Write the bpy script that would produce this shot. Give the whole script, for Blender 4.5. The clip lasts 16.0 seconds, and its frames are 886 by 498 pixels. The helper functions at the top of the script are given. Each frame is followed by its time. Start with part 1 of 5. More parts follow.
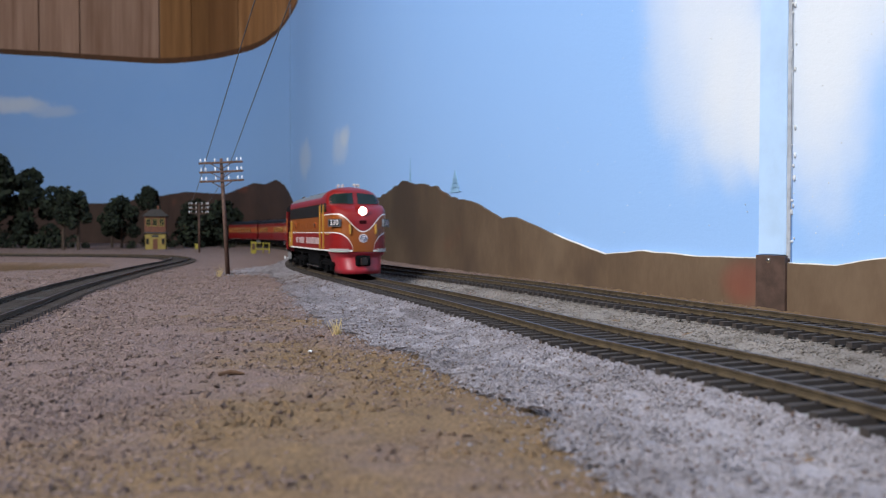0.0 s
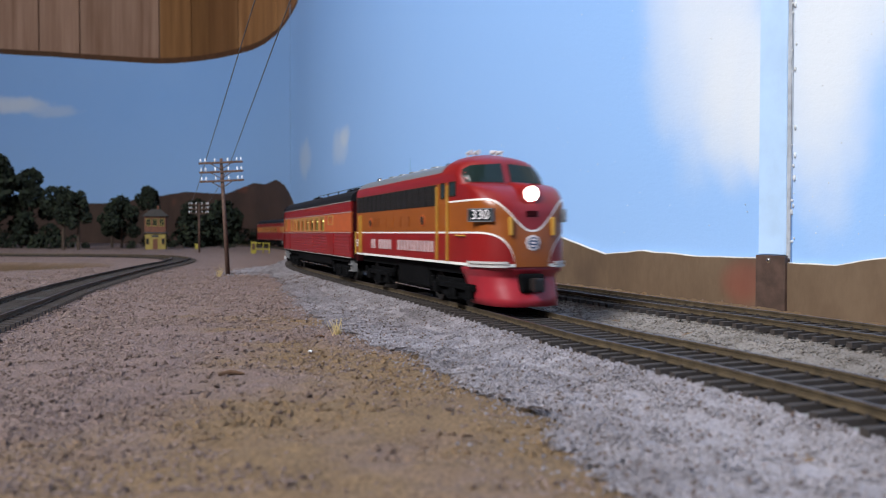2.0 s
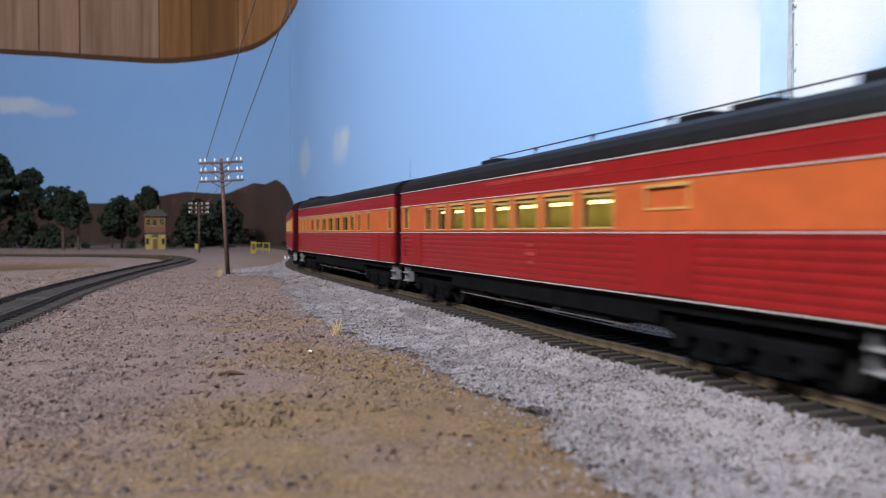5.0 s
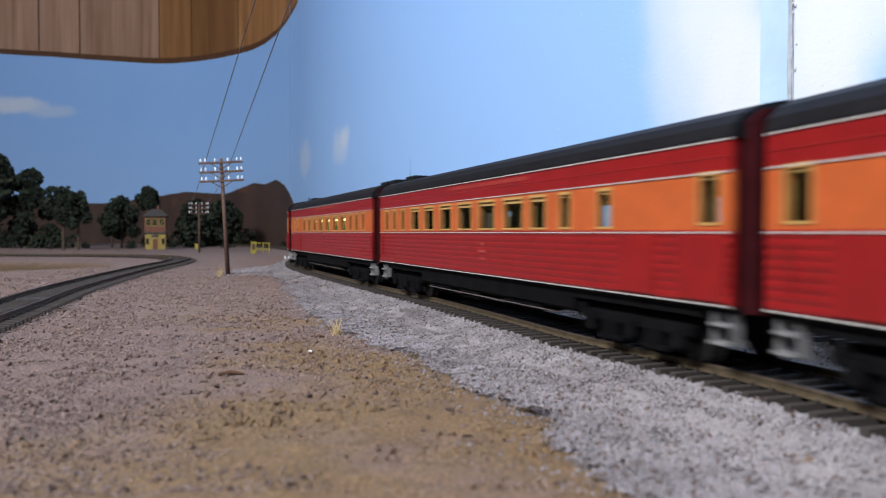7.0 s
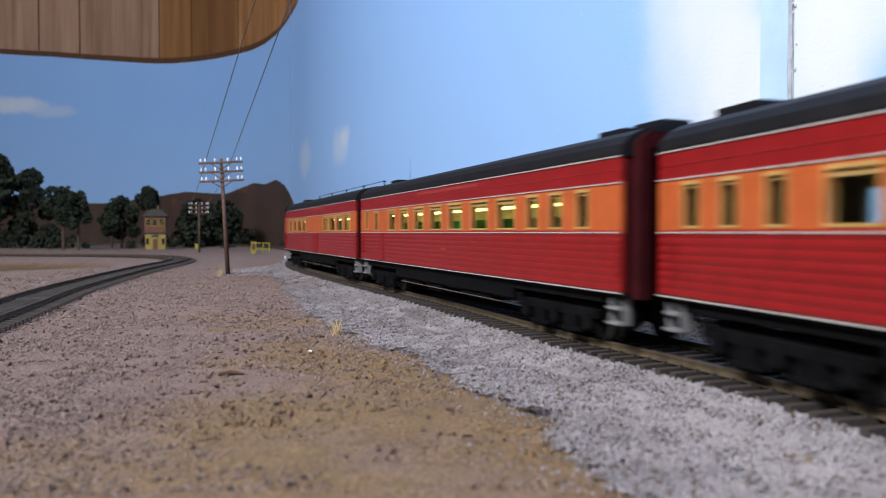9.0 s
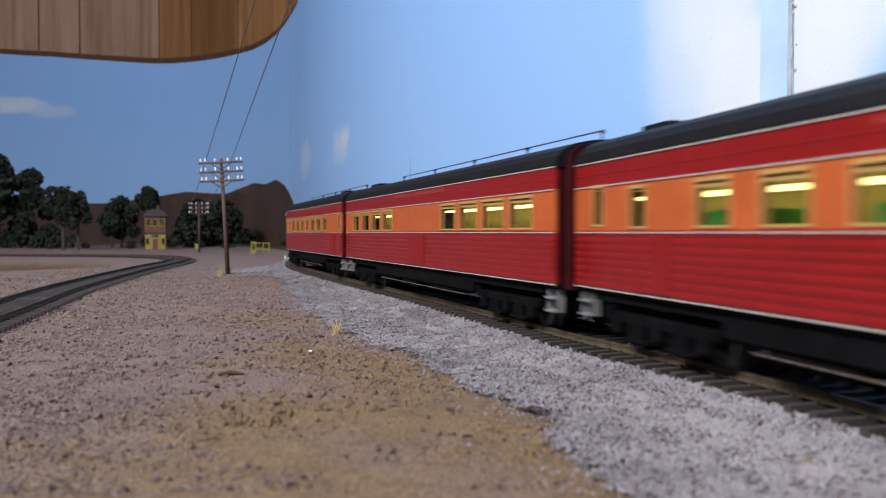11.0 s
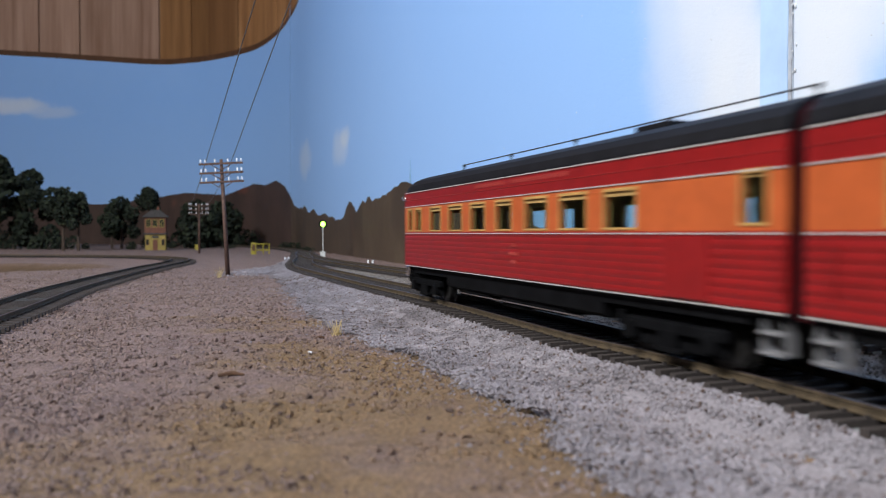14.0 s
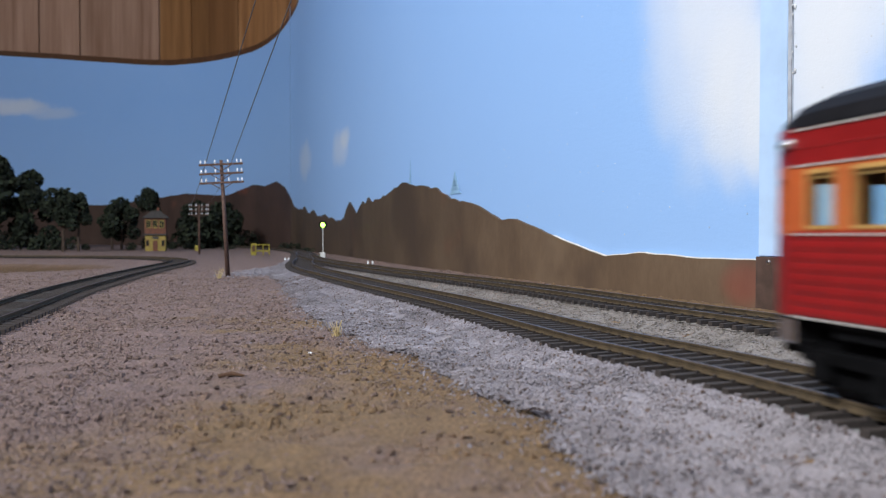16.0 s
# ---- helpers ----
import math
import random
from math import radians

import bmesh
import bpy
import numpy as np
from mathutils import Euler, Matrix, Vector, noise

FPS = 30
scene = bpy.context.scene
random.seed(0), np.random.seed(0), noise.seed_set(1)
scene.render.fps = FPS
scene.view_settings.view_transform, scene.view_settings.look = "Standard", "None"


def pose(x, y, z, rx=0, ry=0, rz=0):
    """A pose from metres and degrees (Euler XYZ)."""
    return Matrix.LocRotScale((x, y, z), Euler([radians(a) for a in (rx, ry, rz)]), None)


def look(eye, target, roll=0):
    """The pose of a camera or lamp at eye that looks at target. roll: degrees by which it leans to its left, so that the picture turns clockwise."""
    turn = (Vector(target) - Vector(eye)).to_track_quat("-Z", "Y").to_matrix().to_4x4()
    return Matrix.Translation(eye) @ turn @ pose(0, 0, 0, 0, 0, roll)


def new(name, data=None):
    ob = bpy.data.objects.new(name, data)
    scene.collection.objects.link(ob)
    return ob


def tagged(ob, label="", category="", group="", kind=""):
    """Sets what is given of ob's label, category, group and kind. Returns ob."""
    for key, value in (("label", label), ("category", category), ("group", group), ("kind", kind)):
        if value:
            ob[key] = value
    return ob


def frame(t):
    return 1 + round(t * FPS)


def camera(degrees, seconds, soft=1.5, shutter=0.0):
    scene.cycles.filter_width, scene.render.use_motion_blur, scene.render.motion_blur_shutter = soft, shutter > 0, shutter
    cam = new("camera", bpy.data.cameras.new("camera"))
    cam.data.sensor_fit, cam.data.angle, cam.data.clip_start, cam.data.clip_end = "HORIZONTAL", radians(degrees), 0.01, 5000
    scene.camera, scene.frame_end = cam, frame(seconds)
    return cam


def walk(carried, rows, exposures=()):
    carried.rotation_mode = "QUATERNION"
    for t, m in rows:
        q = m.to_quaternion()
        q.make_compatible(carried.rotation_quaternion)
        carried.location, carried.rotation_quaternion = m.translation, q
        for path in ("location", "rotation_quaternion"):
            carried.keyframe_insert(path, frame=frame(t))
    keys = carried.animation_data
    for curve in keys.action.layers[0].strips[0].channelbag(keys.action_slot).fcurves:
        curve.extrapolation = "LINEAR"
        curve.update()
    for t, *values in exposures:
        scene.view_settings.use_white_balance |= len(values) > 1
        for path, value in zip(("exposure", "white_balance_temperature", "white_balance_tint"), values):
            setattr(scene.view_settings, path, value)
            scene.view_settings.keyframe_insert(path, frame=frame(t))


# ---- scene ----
F_DEG = 61.0
cam = camera(F_DEG, 16.0, soft=1.05, shutter=0.95)
H_RAIL = 6.5            # rail head above the layout's ground, mm
EYE = (0.0, 0.0, 0.0335)
PITCH0, PITCH1 = 88.75, 88.88
walk(cam, [(0.0, pose(*EYE, PITCH0)), (12.4, pose(*EYE, PITCH0)), (13.0, pose(*EYE, PITCH0 + 0.06)),
           (14.4, pose(*EYE, PITCH0 + 0.08)), (15.2, pose(*EYE, PITCH1)), (16.0, pose(*EYE, PITCH1))],
     exposures=[(0.0, 0.0), (2.0, 0.03), (3.5, 0.2), (9.0, 0.23), (11.5, 0.12), (14.5, 0.07), (16.0, 0.0)])
cam.data.dof.use_dof, cam.data.dof.focus_distance, cam.data.dof.aperture_fstop = True, 0.30, 31.0

# ---------------------------------------------------------------- light
world = bpy.data.worlds.new("room_light")
scene.world = world
world.use_nodes = True
wb = world.node_tree.nodes["Background"]
wb.inputs[0].default_value = (0.80, 0.88, 1.0, 1)
wb.inputs[1].default_value = 0.35


def area_lamp(name, eye, target, size_x, size_y, watts, colour):
    data = bpy.data.lights.new(name, "AREA")
    data.shape, data.size, data.size_y = "RECTANGLE", size_x, size_y
    data.energy, data.color = watts, colour
    ob = new(name, data)
    ob.matrix_world = look(eye, target)
    return ob


# Main light, added behind and above the camera; its real source is unknown.
area_lamp("window_light", (-1.05, -0.80, 1.36), (0.40, 0.42, 0.08), 0.75, 0.5, 94, (0.93, 0.96, 1.0))
# Weak warm fill added overhead, not a known fitting.
area_lamp("ceiling_lamp", (-0.35, 0.35, 1.40), (-0.3, 0.45, 0.0), 1.2, 0.3, 2.0, (1.0, 0.93, 0.84))

# ---------------------------------------------------------------- materials


class Net:
    """A small writer of node networks."""

    def __init__(self, name):
        self.mat = bpy.data.materials.new(name)
        self.mat.use_nodes = True
        self.t = self.mat.node_tree
        self.bsdf = self.t.nodes["Principled BSDF"]

    def put(self, socket, value):
        if isinstance(value, bpy.types.NodeSocket):
            self.t.links.new(value, socket)
        elif isinstance(value, (tuple, list)) and len(value) == 3 and len(socket.default_value) == 4:
            socket.default_value = (*value, 1)
        else:
            socket.default_value = value

    def set(self, **kw):
        for k, v in kw.items():
            self.put(self.bsdf.inputs[k.replace("_", " ")], v)
        return self

    def coords(self, kind="Object"):
        return self.t.nodes.new("ShaderNodeTexCoord").outputs[kind]

    def xyz(self, kind="Object"):
        n = self.t.nodes.new("ShaderNodeSeparateXYZ")
        self.t.links.new(self.coords(kind), n.inputs[0])
        return n.outputs[0], n.outputs[1], n.outputs[2]

    def m(self, op, a, b=0.0, c=0.0, clamp=False):
        n = self.t.nodes.new("ShaderNodeMath")
        n.operation, n.use_clamp = op, clamp
        for s, v in zip(n.inputs, (a, b, c)):
            self.put(s, v)
        return n.outputs[0]

    def step(self, a, lo, hi):
        n = self.t.nodes.new("ShaderNodeMapRange")
        n.interpolation_type = "SMOOTHSTEP"
        for s, v in zip(n.inputs, (a, lo, hi, 0.0, 1.0)):
            self.put(s, v)
        return n.outputs[0]

    def mix(self, f, a, b, blend="MIX"):
        n = self.t.nodes.new("ShaderNodeMix")
        n.data_type, n.blend_type = "RGBA", blend
        self.put(n.inputs[0], f)
        self.put(n.inputs[6], a)
        self.put(n.inputs[7], b)
        return n.outputs[2]

    def noise(self, scale, detail=4.0, rough=0.6, stretch=None, kind="Object"):
        n = self.t.nodes.new("ShaderNodeTexNoise")
        n.inputs["Scale"].default_value = scale
        n.inputs["Detail"].default_value = detail
        n.inputs["Roughness"].default_value = rough
        v = self.coords(kind)
        if stretch:
            mp = self.t.nodes.new("ShaderNodeMapping")
            mp.inputs["Scale"].default_value = stretch
            self.t.links.new(v, mp.inputs[0])
            v = mp.outputs[0]
        self.t.links.new(v, n.inputs["Vector"])
        return n.outputs[0]

    def ramp(self, f, stops):
        n = self.t.nodes.new("ShaderNodeValToRGB")
        while len(n.color_ramp.elements) < len(stops):
            n.color_ramp.elements.new(0.5)
        for e, (p, c) in zip(n.color_ramp.elements, stops):
            e.position, e.color = p, (*c, 1)
        self.put(n.inputs[0], f)
        return n.outputs[0]

    def bump(self, height, strength=0.3, dist=0.001):
        n = self.t.nodes.new("ShaderNodeBump")
        n.inputs["Strength"].default_value = strength
        n.inputs["Distance"].default_value = dist
        self.put(n.inputs["Height"], height)
        self.t.links.new(n.outputs[0], self.bsdf.inputs["Normal"])
        return self

    def rand(self, kind="Random"):
        return self.t.nodes.new("ShaderNodeObjectInfo").outputs[kind]

    def island(self):
        return self.t.nodes.new("ShaderNodeNewGeometry").outputs["Random Per Island"]


def plain(name, colour, rough=0.5, metal=0.0, vary=0.18, scale=180.0, bump=0.0):
    n = Net(name)
    f = n.noise(scale, 5)
    g = n.noise(scale / 9, 3)
    dark = tuple(c * (1 - vary) for c in colour)
    lite = tuple(min(1, c * (1 + vary)) for c in colour)
    col = n.mix(n.step(f, 0.3, 0.7), dark, lite)
    col = n.mix(n.m("MULTIPLY", n.step(g, 0.45, 0.75), 0.35), col, dark)
    n.set(Base_Color=col, Roughness=rough, Metallic=metal)
    if bump:
        n.bump(f, bump, 0.0006)
    return n.mat


def glow(name, colour, strength):
    n = Net(name)
    n.set(Base_Color=colour, Emission_Color=colour, Emission_Strength=strength)
    return n.mat


def glass(name, tint, rough=0.05, alpha_mix=0.35):
    n = Net(name)
    n.set(Base_Color=tint, Roughness=rough, IOR=1.45, Transmission_Weight=alpha_mix)
    return n.mat


def thin_glass(name):
    """A thin flat pane: mostly clear, with a faint gloss."""
    n = Net(name)
    clear = n.t.nodes.new("ShaderNodeBsdfTransparent")
    clear.inputs[0].default_value = (0.86, 0.92, 0.90, 1)
    gloss = n.t.nodes.new("ShaderNodeBsdfGlossy")
    gloss.inputs["Roughness"].default_value = 0.06
    mix = n.t.nodes.new("ShaderNodeMixShader")
    mix.inputs[0].default_value = 0.07
    n.t.links.new(clear.outputs[0], mix.inputs[1])
    n.t.links.new(gloss.outputs[0], mix.inputs[2])
    n.t.links.new(mix.outputs[0], n.t.nodes["Material Output"].inputs[0])
    return n.mat


RED = (0.205, 0.0075, 0.008)
ORANGE = (0.40, 0.084, 0.022)
M = {}
M["red"] = plain("red_paint", RED, 0.38, 0, 0.10)
M["pilot_red"] = plain("pilot_red", (0.30, 0.016, 0.026), 0.4, 0, 0.10)
M["orange"] = plain("orange_paint", ORANGE, 0.4, 0, 0.10)
M["white"] = plain("white_stripe", (0.42, 0.39, 0.37), 0.45, 0, 0.08)
M["yellow"] = plain("yellow_paint", (0.42, 0.225, 0.035), 0.45, 0, 0.12)
M["black"] = plain("black_plastic", (0.004, 0.004, 0.0045), 0.75, 0, 0.4)
M["black"].node_tree.nodes["Principled BSDF"].inputs["Specular IOR Level"].default_value = 0.06
M["grille"] = plain("grille_dark", (0.018, 0.016, 0.016), 0.5, 0.2, 0.4, 700)
M["roof_grey"] = plain("loco_roof_silver", (0.17, 0.18, 0.20), 0.4, 0.3, 0.15)
M["roof_black"] = plain("car_roof_black", (0.006, 0.006, 0.008), 0.6, 0, 0.35)
M["roof_black"].node_tree.nodes["Principled BSDF"].inputs["Specular IOR Level"].default_value = 0.22
M["chrome"] = plain("bright_metal", (0.75, 0.75, 0.76), 0.22, 1.0, 0.08)
M["step_silver"] = plain("step_silver_paint", (0.28, 0.275, 0.28), 0.35, 0.35, 0.12)
M["steel"] = plain("wheel_steel", (0.022, 0.02, 0.019), 0.5, 0.4, 0.3)
M["dark_glass"] = glass("window_glass_dark", (0.012, 0.022, 0.02), 0.12, 0.0)
M["dark_glass"].node_tree.nodes["Principled BSDF"].inputs["Specular IOR Level"].default_value = 0.3
M["clear_glass"] = thin_glass("window_glass_clear")
M["interior"] = plain("interior_olive", (0.30, 0.235, 0.08), 0.7, 0, 0.2)
M["seat_green"] = plain("seat_green", (0.04, 0.22, 0.03), 0.7, 0, 0.2)
M["lit"] = glow("warm_lamp", (1.0, 0.76, 0.30), 3.5)
M["headlight"] = glow("headlight_glow", (1.0, 0.93, 0.82), 9.0)
M["green_glow"] = glow("green_signal_glow", (0.35, 1.0, 0.08), 9.0)
M["diaphragm"] = plain("diaphragm_dark_red", (0.030, 0.0035, 0.005), 0.9, 0, 0.2)
M["diaphragm"].node_tree.nodes["Principled BSDF"].inputs["Specular IOR Level"].default_value = 0.08
M["inkwhite"] = plain("lettering_white", (0.72, 0.66, 0.66), 0.5, 0, 0.05)
M["ink_pink"] = plain("lettering_worn_white", (0.42, 0.30, 0.30), 0.5, 0, 0.25, 500)
M["inkgold"] = plain("lettering_gold", (0.29, 0.035, 0.028), 0.5, 0, 0.05)
M["number_glass"] = plain("number_box_black", (0.015, 0.02, 0.022), 0.25, 0, 0.2)
M["emblem_blue"] = plain("emblem_blue", (0.06, 0.08, 0.16), 0.4, 0, 0.1)


def loco_shell():
    """Two-colour paint with white stripes that sweep down over the nose; the object's space is metres from the rear end."""
    n = Net("loco_paint_scheme")
    x, y, z = n.xyz()
    ay = n.m("ABSOLUTE", y)
    mm = 0.001
    up = n.m("MULTIPLY_ADD", n.step(ay, 0.5 * mm, 14.5 * mm), 10.6 * mm, 27.6 * mm)
    q = n.m("DIVIDE", n.m("SUBTRACT", 16.6 * mm, ay), 10.2 * mm, clamp=True)
    lo = n.m("MULTIPLY_ADD", n.m("SQRT", n.m("SUBTRACT", 1.0, n.m("MULTIPLY", q, q), clamp=True)), 11.5 * mm, 15.5 * mm)
    front = n.m("GREATER_THAN", x, 139 * mm)
    above = n.m("MULTIPLY", n.m("GREATER_THAN", z, up), front)
    below = n.m("LESS_THAN", z, lo)
    top = n.m("GREATER_THAN", z, 45.4 * mm)
    red = n.m("MAXIMUM", n.m("MAXIMUM", above, below), top)
    s1 = n.m("MULTIPLY", n.m("LESS_THAN", n.m("ABSOLUTE", n.m("SUBTRACT", z, up)), 0.33 * mm), front)
    s2 = n.m("LESS_THAN", n.m("ABSOLUTE", n.m("SUBTRACT", z, lo)), 0.33 * mm)
    s3 = n.m("LESS_THAN", z, 16.5 * mm)
    inner = n.m("GREATER_THAN", ay, 6.4 * mm)
    white = n.m("MAXIMUM", s1, n.m("MAXIMUM", n.m("MULTIPLY", s2, inner), n.m("MULTIPLY", s3, inner)))
    grime = n.noise(60, 4)
    redc = n.mix(n.step(grime, 0.35, 0.75), tuple(c * 0.92 for c in RED), tuple(c * 1.08 for c in RED))
    orc = n.mix(n.step(grime, 0.35, 0.75), (0.225, 0.058, 0.008), (0.26, 0.069, 0.011))
    col = n.mix(red, orc, redc)
    roof = n.m("MULTIPLY", n.m("GREATER_THAN", z, 49.6 * mm), n.m("LESS_THAN", x, 131.5 * mm))
    col = n.mix(roof, col, (0.14, 0.15, 0.165))
    col = n.mix(white, col, (0.72, 0.70, 0.66))
    n.set(Base_Color=col, Roughness=0.36)
    n.bump(n.noise(900, 2), 0.05, 0.0002)
    return n.mat


M["loco"] = loco_shell()


def gravel(name, stops, per_grain, scale_big, rough=0.95, bump=0.5):
    n = Net(name)
    col = n.ramp(n.noise(scale_big, 6, 0.7), stops)
    g = n.ramp(n.noise(1500, 3, 0.7), [(0.3, (0.62, 0.62, 0.62)), (0.7, (1.25, 1.22, 1.2))])
    col = n.mix(1.0, col, g, "MULTIPLY")
    if per_grain:
        i = n.ramp(n.island(), [(0.0, (0.66, 0.62, 0.60)), (0.3, (0.95, 0.94, 0.94)), (1.0, (1.2, 1.19, 1.2))])
        col = n.mix(1.0, col, i, "MULTIPLY")
    n.set(Base_Color=col, Roughness=rough)
    n.bump(n.noise(1200, 4, 0.7), bump, 0.0012)
    return n.mat


def ground_mat():
    """Sandy dirt that passes into pinkish grey gravel, with a brown hollow."""
    n = Net("layout_ground")
    x, y, z = n.xyz("Object")
    big = n.noise(16, 5, 0.6)
    mid = n.noise(70, 5, 0.7)
    fine = n.noise(1300, 4, 0.75)
    sand = n.mix(mid, (0.175, 0.108, 0.054), (0.268, 0.176, 0.096))
    pink = n.mix(mid, (0.155, 0.103, 0.090), (0.285, 0.205, 0.187))
    near = n.m("ADD", n.m("MULTIPLY", x, -4.0), n.m("MULTIPLY", n.m("SUBTRACT", big, 0.5), 2.6))
    near = n.m("ADD", near, n.m("MULTIPLY", y, 0.75))
    f = n.step(near, 0.05, 0.55)
    col = n.mix(f, sand, pink)
    dx = n.m("DIVIDE", n.m("ADD", x, 0.50), 0.17)
    dy = n.m("DIVIDE", n.m("SUBTRACT", y, 0.735), 0.12)
    r = n.m("ADD", n.m("MULTIPLY", dx, dx), n.m("MULTIPLY", dy, dy))
    col = n.mix(n.m("SUBTRACT", 1.0, n.step(r, 0.8, 1.1)), col, n.mix(mid, (0.085, 0.05, 0.025), (0.14, 0.085, 0.045)))
    # Low spots of the fine grain are darkened like small shadows.
    g = n.ramp(fine, [(0.30, (0.40, 0.37, 0.35)), (0.5, (0.98, 0.97, 0.96)), (0.70, (1.45, 1.42, 1.40))])
    col = n.mix(1.0, col, g, "MULTIPLY")
    n.set(Base_Color=col, Roughness=0.97)
    n.bump(n.m("ADD", fine, n.m("MULTIPLY", mid, 1.5)), 0.75, 0.002)
    return n.mat


M["ground"] = ground_mat()
M["grain"] = gravel("loose_grit", [(0.3, (0.15, 0.10, 0.08)), (0.7, (0.27, 0.205, 0.18))], True, 30)
M["dark_grain"] = gravel("dark_grit", [(0.3, (0.07, 0.045, 0.035)), (0.7, (0.14, 0.095, 0.075))], True, 30)
M["ballast"] = gravel("white_grey_ballast", [(0.3, (0.168, 0.154, 0.166)), (0.7, (0.308, 0.293, 0.320))], True, 30)
M["ballast_tan"] = gravel("tan_grey_ballast", [(0.3, (0.14, 0.124, 0.112)), (0.7, (0.25, 0.23, 0.213))], True, 30)
M["ballast_dark"] = gravel("dark_ballast", [(0.3, (0.13, 0.14, 0.14)), (0.7, (0.25, 0.265, 0.268))], True, 30)
M["ballast_spur"] = gravel("dark_spur_ballast", [(0.3, (0.022, 0.022, 0.022)), (0.7, (0.060, 0.060, 0.059))], True, 30)
M["tie"] = plain("tie_dark_brown", (0.034, 0.026, 0.023), 0.85, 0, 0.35, 400, 0.3)
M["rail"] = plain("rail_brown", (0.070, 0.050, 0.029), 0.6, 0.1, 0.35, 300)
M["rail_top"] = plain("rail_head_worn", (0.070, 0.052, 0.056), 0.42, 0.4, 0.25, 300)


def sky_paint():
    """Hand-painted sky on hardboard: blue paler towards the bottom, sprayed clouds, brushed unevenness and specks of texture."""
    n = Net("painted_sky")
    x, y, z = n.xyz()
    h = n.m("DIVIDE", z, 0.42, clamp=True)
    col = n.mix(h, (0.285, 0.475, 0.80), (0.215, 0.41, 0.78))
    col = n.mix(n.m("MULTIPLY", n.noise(9, 4, 0.6), 0.22), col, (0.33, 0.51, 0.81))

    def cloud(cx, cy, cz, rx, ry, rz, soft, amount):
        nonlocal col
        dx = n.m("DIVIDE", n.m("ADD", n.m("SUBTRACT", x, cx), n.m("MULTIPLY", n.m("SUBTRACT", n.noise(14, 4), 0.5), rx)), rx)
        dy = n.m("DIVIDE", n.m("SUBTRACT", y, cy), ry)
        dz = n.m("DIVIDE", n.m("ADD", n.m("SUBTRACT", z, cz), n.m("MULTIPLY", n.m("SUBTRACT", n.noise(11, 4), 0.5), rz)), rz)
        r = n.m("ADD", n.m("ADD", n.m("MULTIPLY", dx, dx), n.m("MULTIPLY", dz, dz)), n.m("MULTIPLY", dy, dy))
        col = n.mix(n.m("MULTIPLY", n.m("SUBTRACT", 1.0, n.step(r, soft, 1.0)), amount), col, (0.66, 0.69, 0.73))

    cloud(0.124, 0.380, 0.170, 0.030, 0.070, 0.120, 0.0, 0.62)
    cloud(0.131, 0.362, 0.160, 0.018, 0.044, 0.080, 0.0, 0.6)
    cloud(0.136, 0.348, 0.100, 0.018, 0.040, 0.052, 0.0, 0.85)
    cloud(0.141, 0.336, 0.092, 0.008, 0.020, 0.042, 0.0, 0.7)
    cloud(0.152, 0.304, 0.120, 0.020, 0.040, 0.090, 0.0, 0.95)
    cloud(0.168, 0.266, 0.160, 0.026, 0.055, 0.090, 0.0, 0.9)
    cloud(-0.166, 1.195, 0.168, 0.045, 0.110, 0.038, 0.0, 0.40)
    cloud(-0.152, 1.155, 0.182, 0.026, 0.065, 0.022, 0.0, 0.45)
    cloud(-0.289, 1.577, 0.190, 0.050, 0.130, 0.048, 0.0, 0.38)
    cloud(-1.330, 2.340, 0.430, 0.140, 0.30, 0.034, 0.0, 0.65)
    cloud(-1.190, 2.330, 0.405, 0.110, 0.30, 0.022, 0.0, 0.35)
    n.set(Base_Color=col, Roughness=0.62)
    bump = n.m("ADD", n.noise(420, 5, 0.7), n.m("MULTIPLY", n.noise(60, 3), 0.8))
    n.bump(bump, 0.16, 0.0012)
    return n.mat


def hill_paint(name, dark, mid, lite, darkened=False):
    n = Net(name)
    streak = n.noise(11, 6, 0.7, (1.0, 1.0, 0.55))
    fine = n.noise(240, 4, 0.7, (1, 1, 0.5))
    col = n.ramp(streak, [(0.28, dark), (0.5, mid), (0.72, lite)])
    col = n.mix(n.m("MULTIPLY", fine, 0.35), col, tuple(1.2 * c for c in lite))
    patch = n.noise(6, 4, 0.6)
    col = n.mix(n.m("MULTIPLY", n.step(patch, 0.48, 0.64), 0.75 if darkened else 0.45), col, (0.055, 0.034, 0.024))
    col = n.mix(n.m("MULTIPLY", n.step(n.noise(11, 3), 0.56, 0.7), 0.4), col, lite)
    red = n.step(n.noise(9, 2), 0.62, 0.74)
    col = n.mix(n.m("MULTIPLY", red, 0.35), col, (0.22, 0.06, 0.03))
    px, py, pz = n.xyz()
    d = [n.m("DIVIDE", n.m("SUBTRACT", a, c), r) for a, c, r in ((px, 0.1385, 0.011), (py, 0.344, 0.024), (pz, 0.011, 0.013))]
    blot = n.m("ADD", n.m("ADD", n.m("MULTIPLY", d[0], d[0]), n.m("MULTIPLY", d[1], d[1])), n.m("MULTIPLY", d[2], d[2]))
    col = n.mix(n.m("MULTIPLY", n.m("SUBTRACT", 1.0, n.step(blot, 0.0, 1.0)), 0.36), col, (0.26, 0.05, 0.035))
    if darkened:
        # Darker woodland tone towards the far end also carries the light's falloff.
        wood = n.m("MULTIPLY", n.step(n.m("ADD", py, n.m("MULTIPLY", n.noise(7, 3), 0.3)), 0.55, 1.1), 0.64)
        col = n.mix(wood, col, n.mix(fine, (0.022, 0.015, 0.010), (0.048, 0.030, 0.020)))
    n.set(Base_Color=col, Roughness=0.7)
    n.bump(fine, 0.15, 0.0008)
    return n.mat


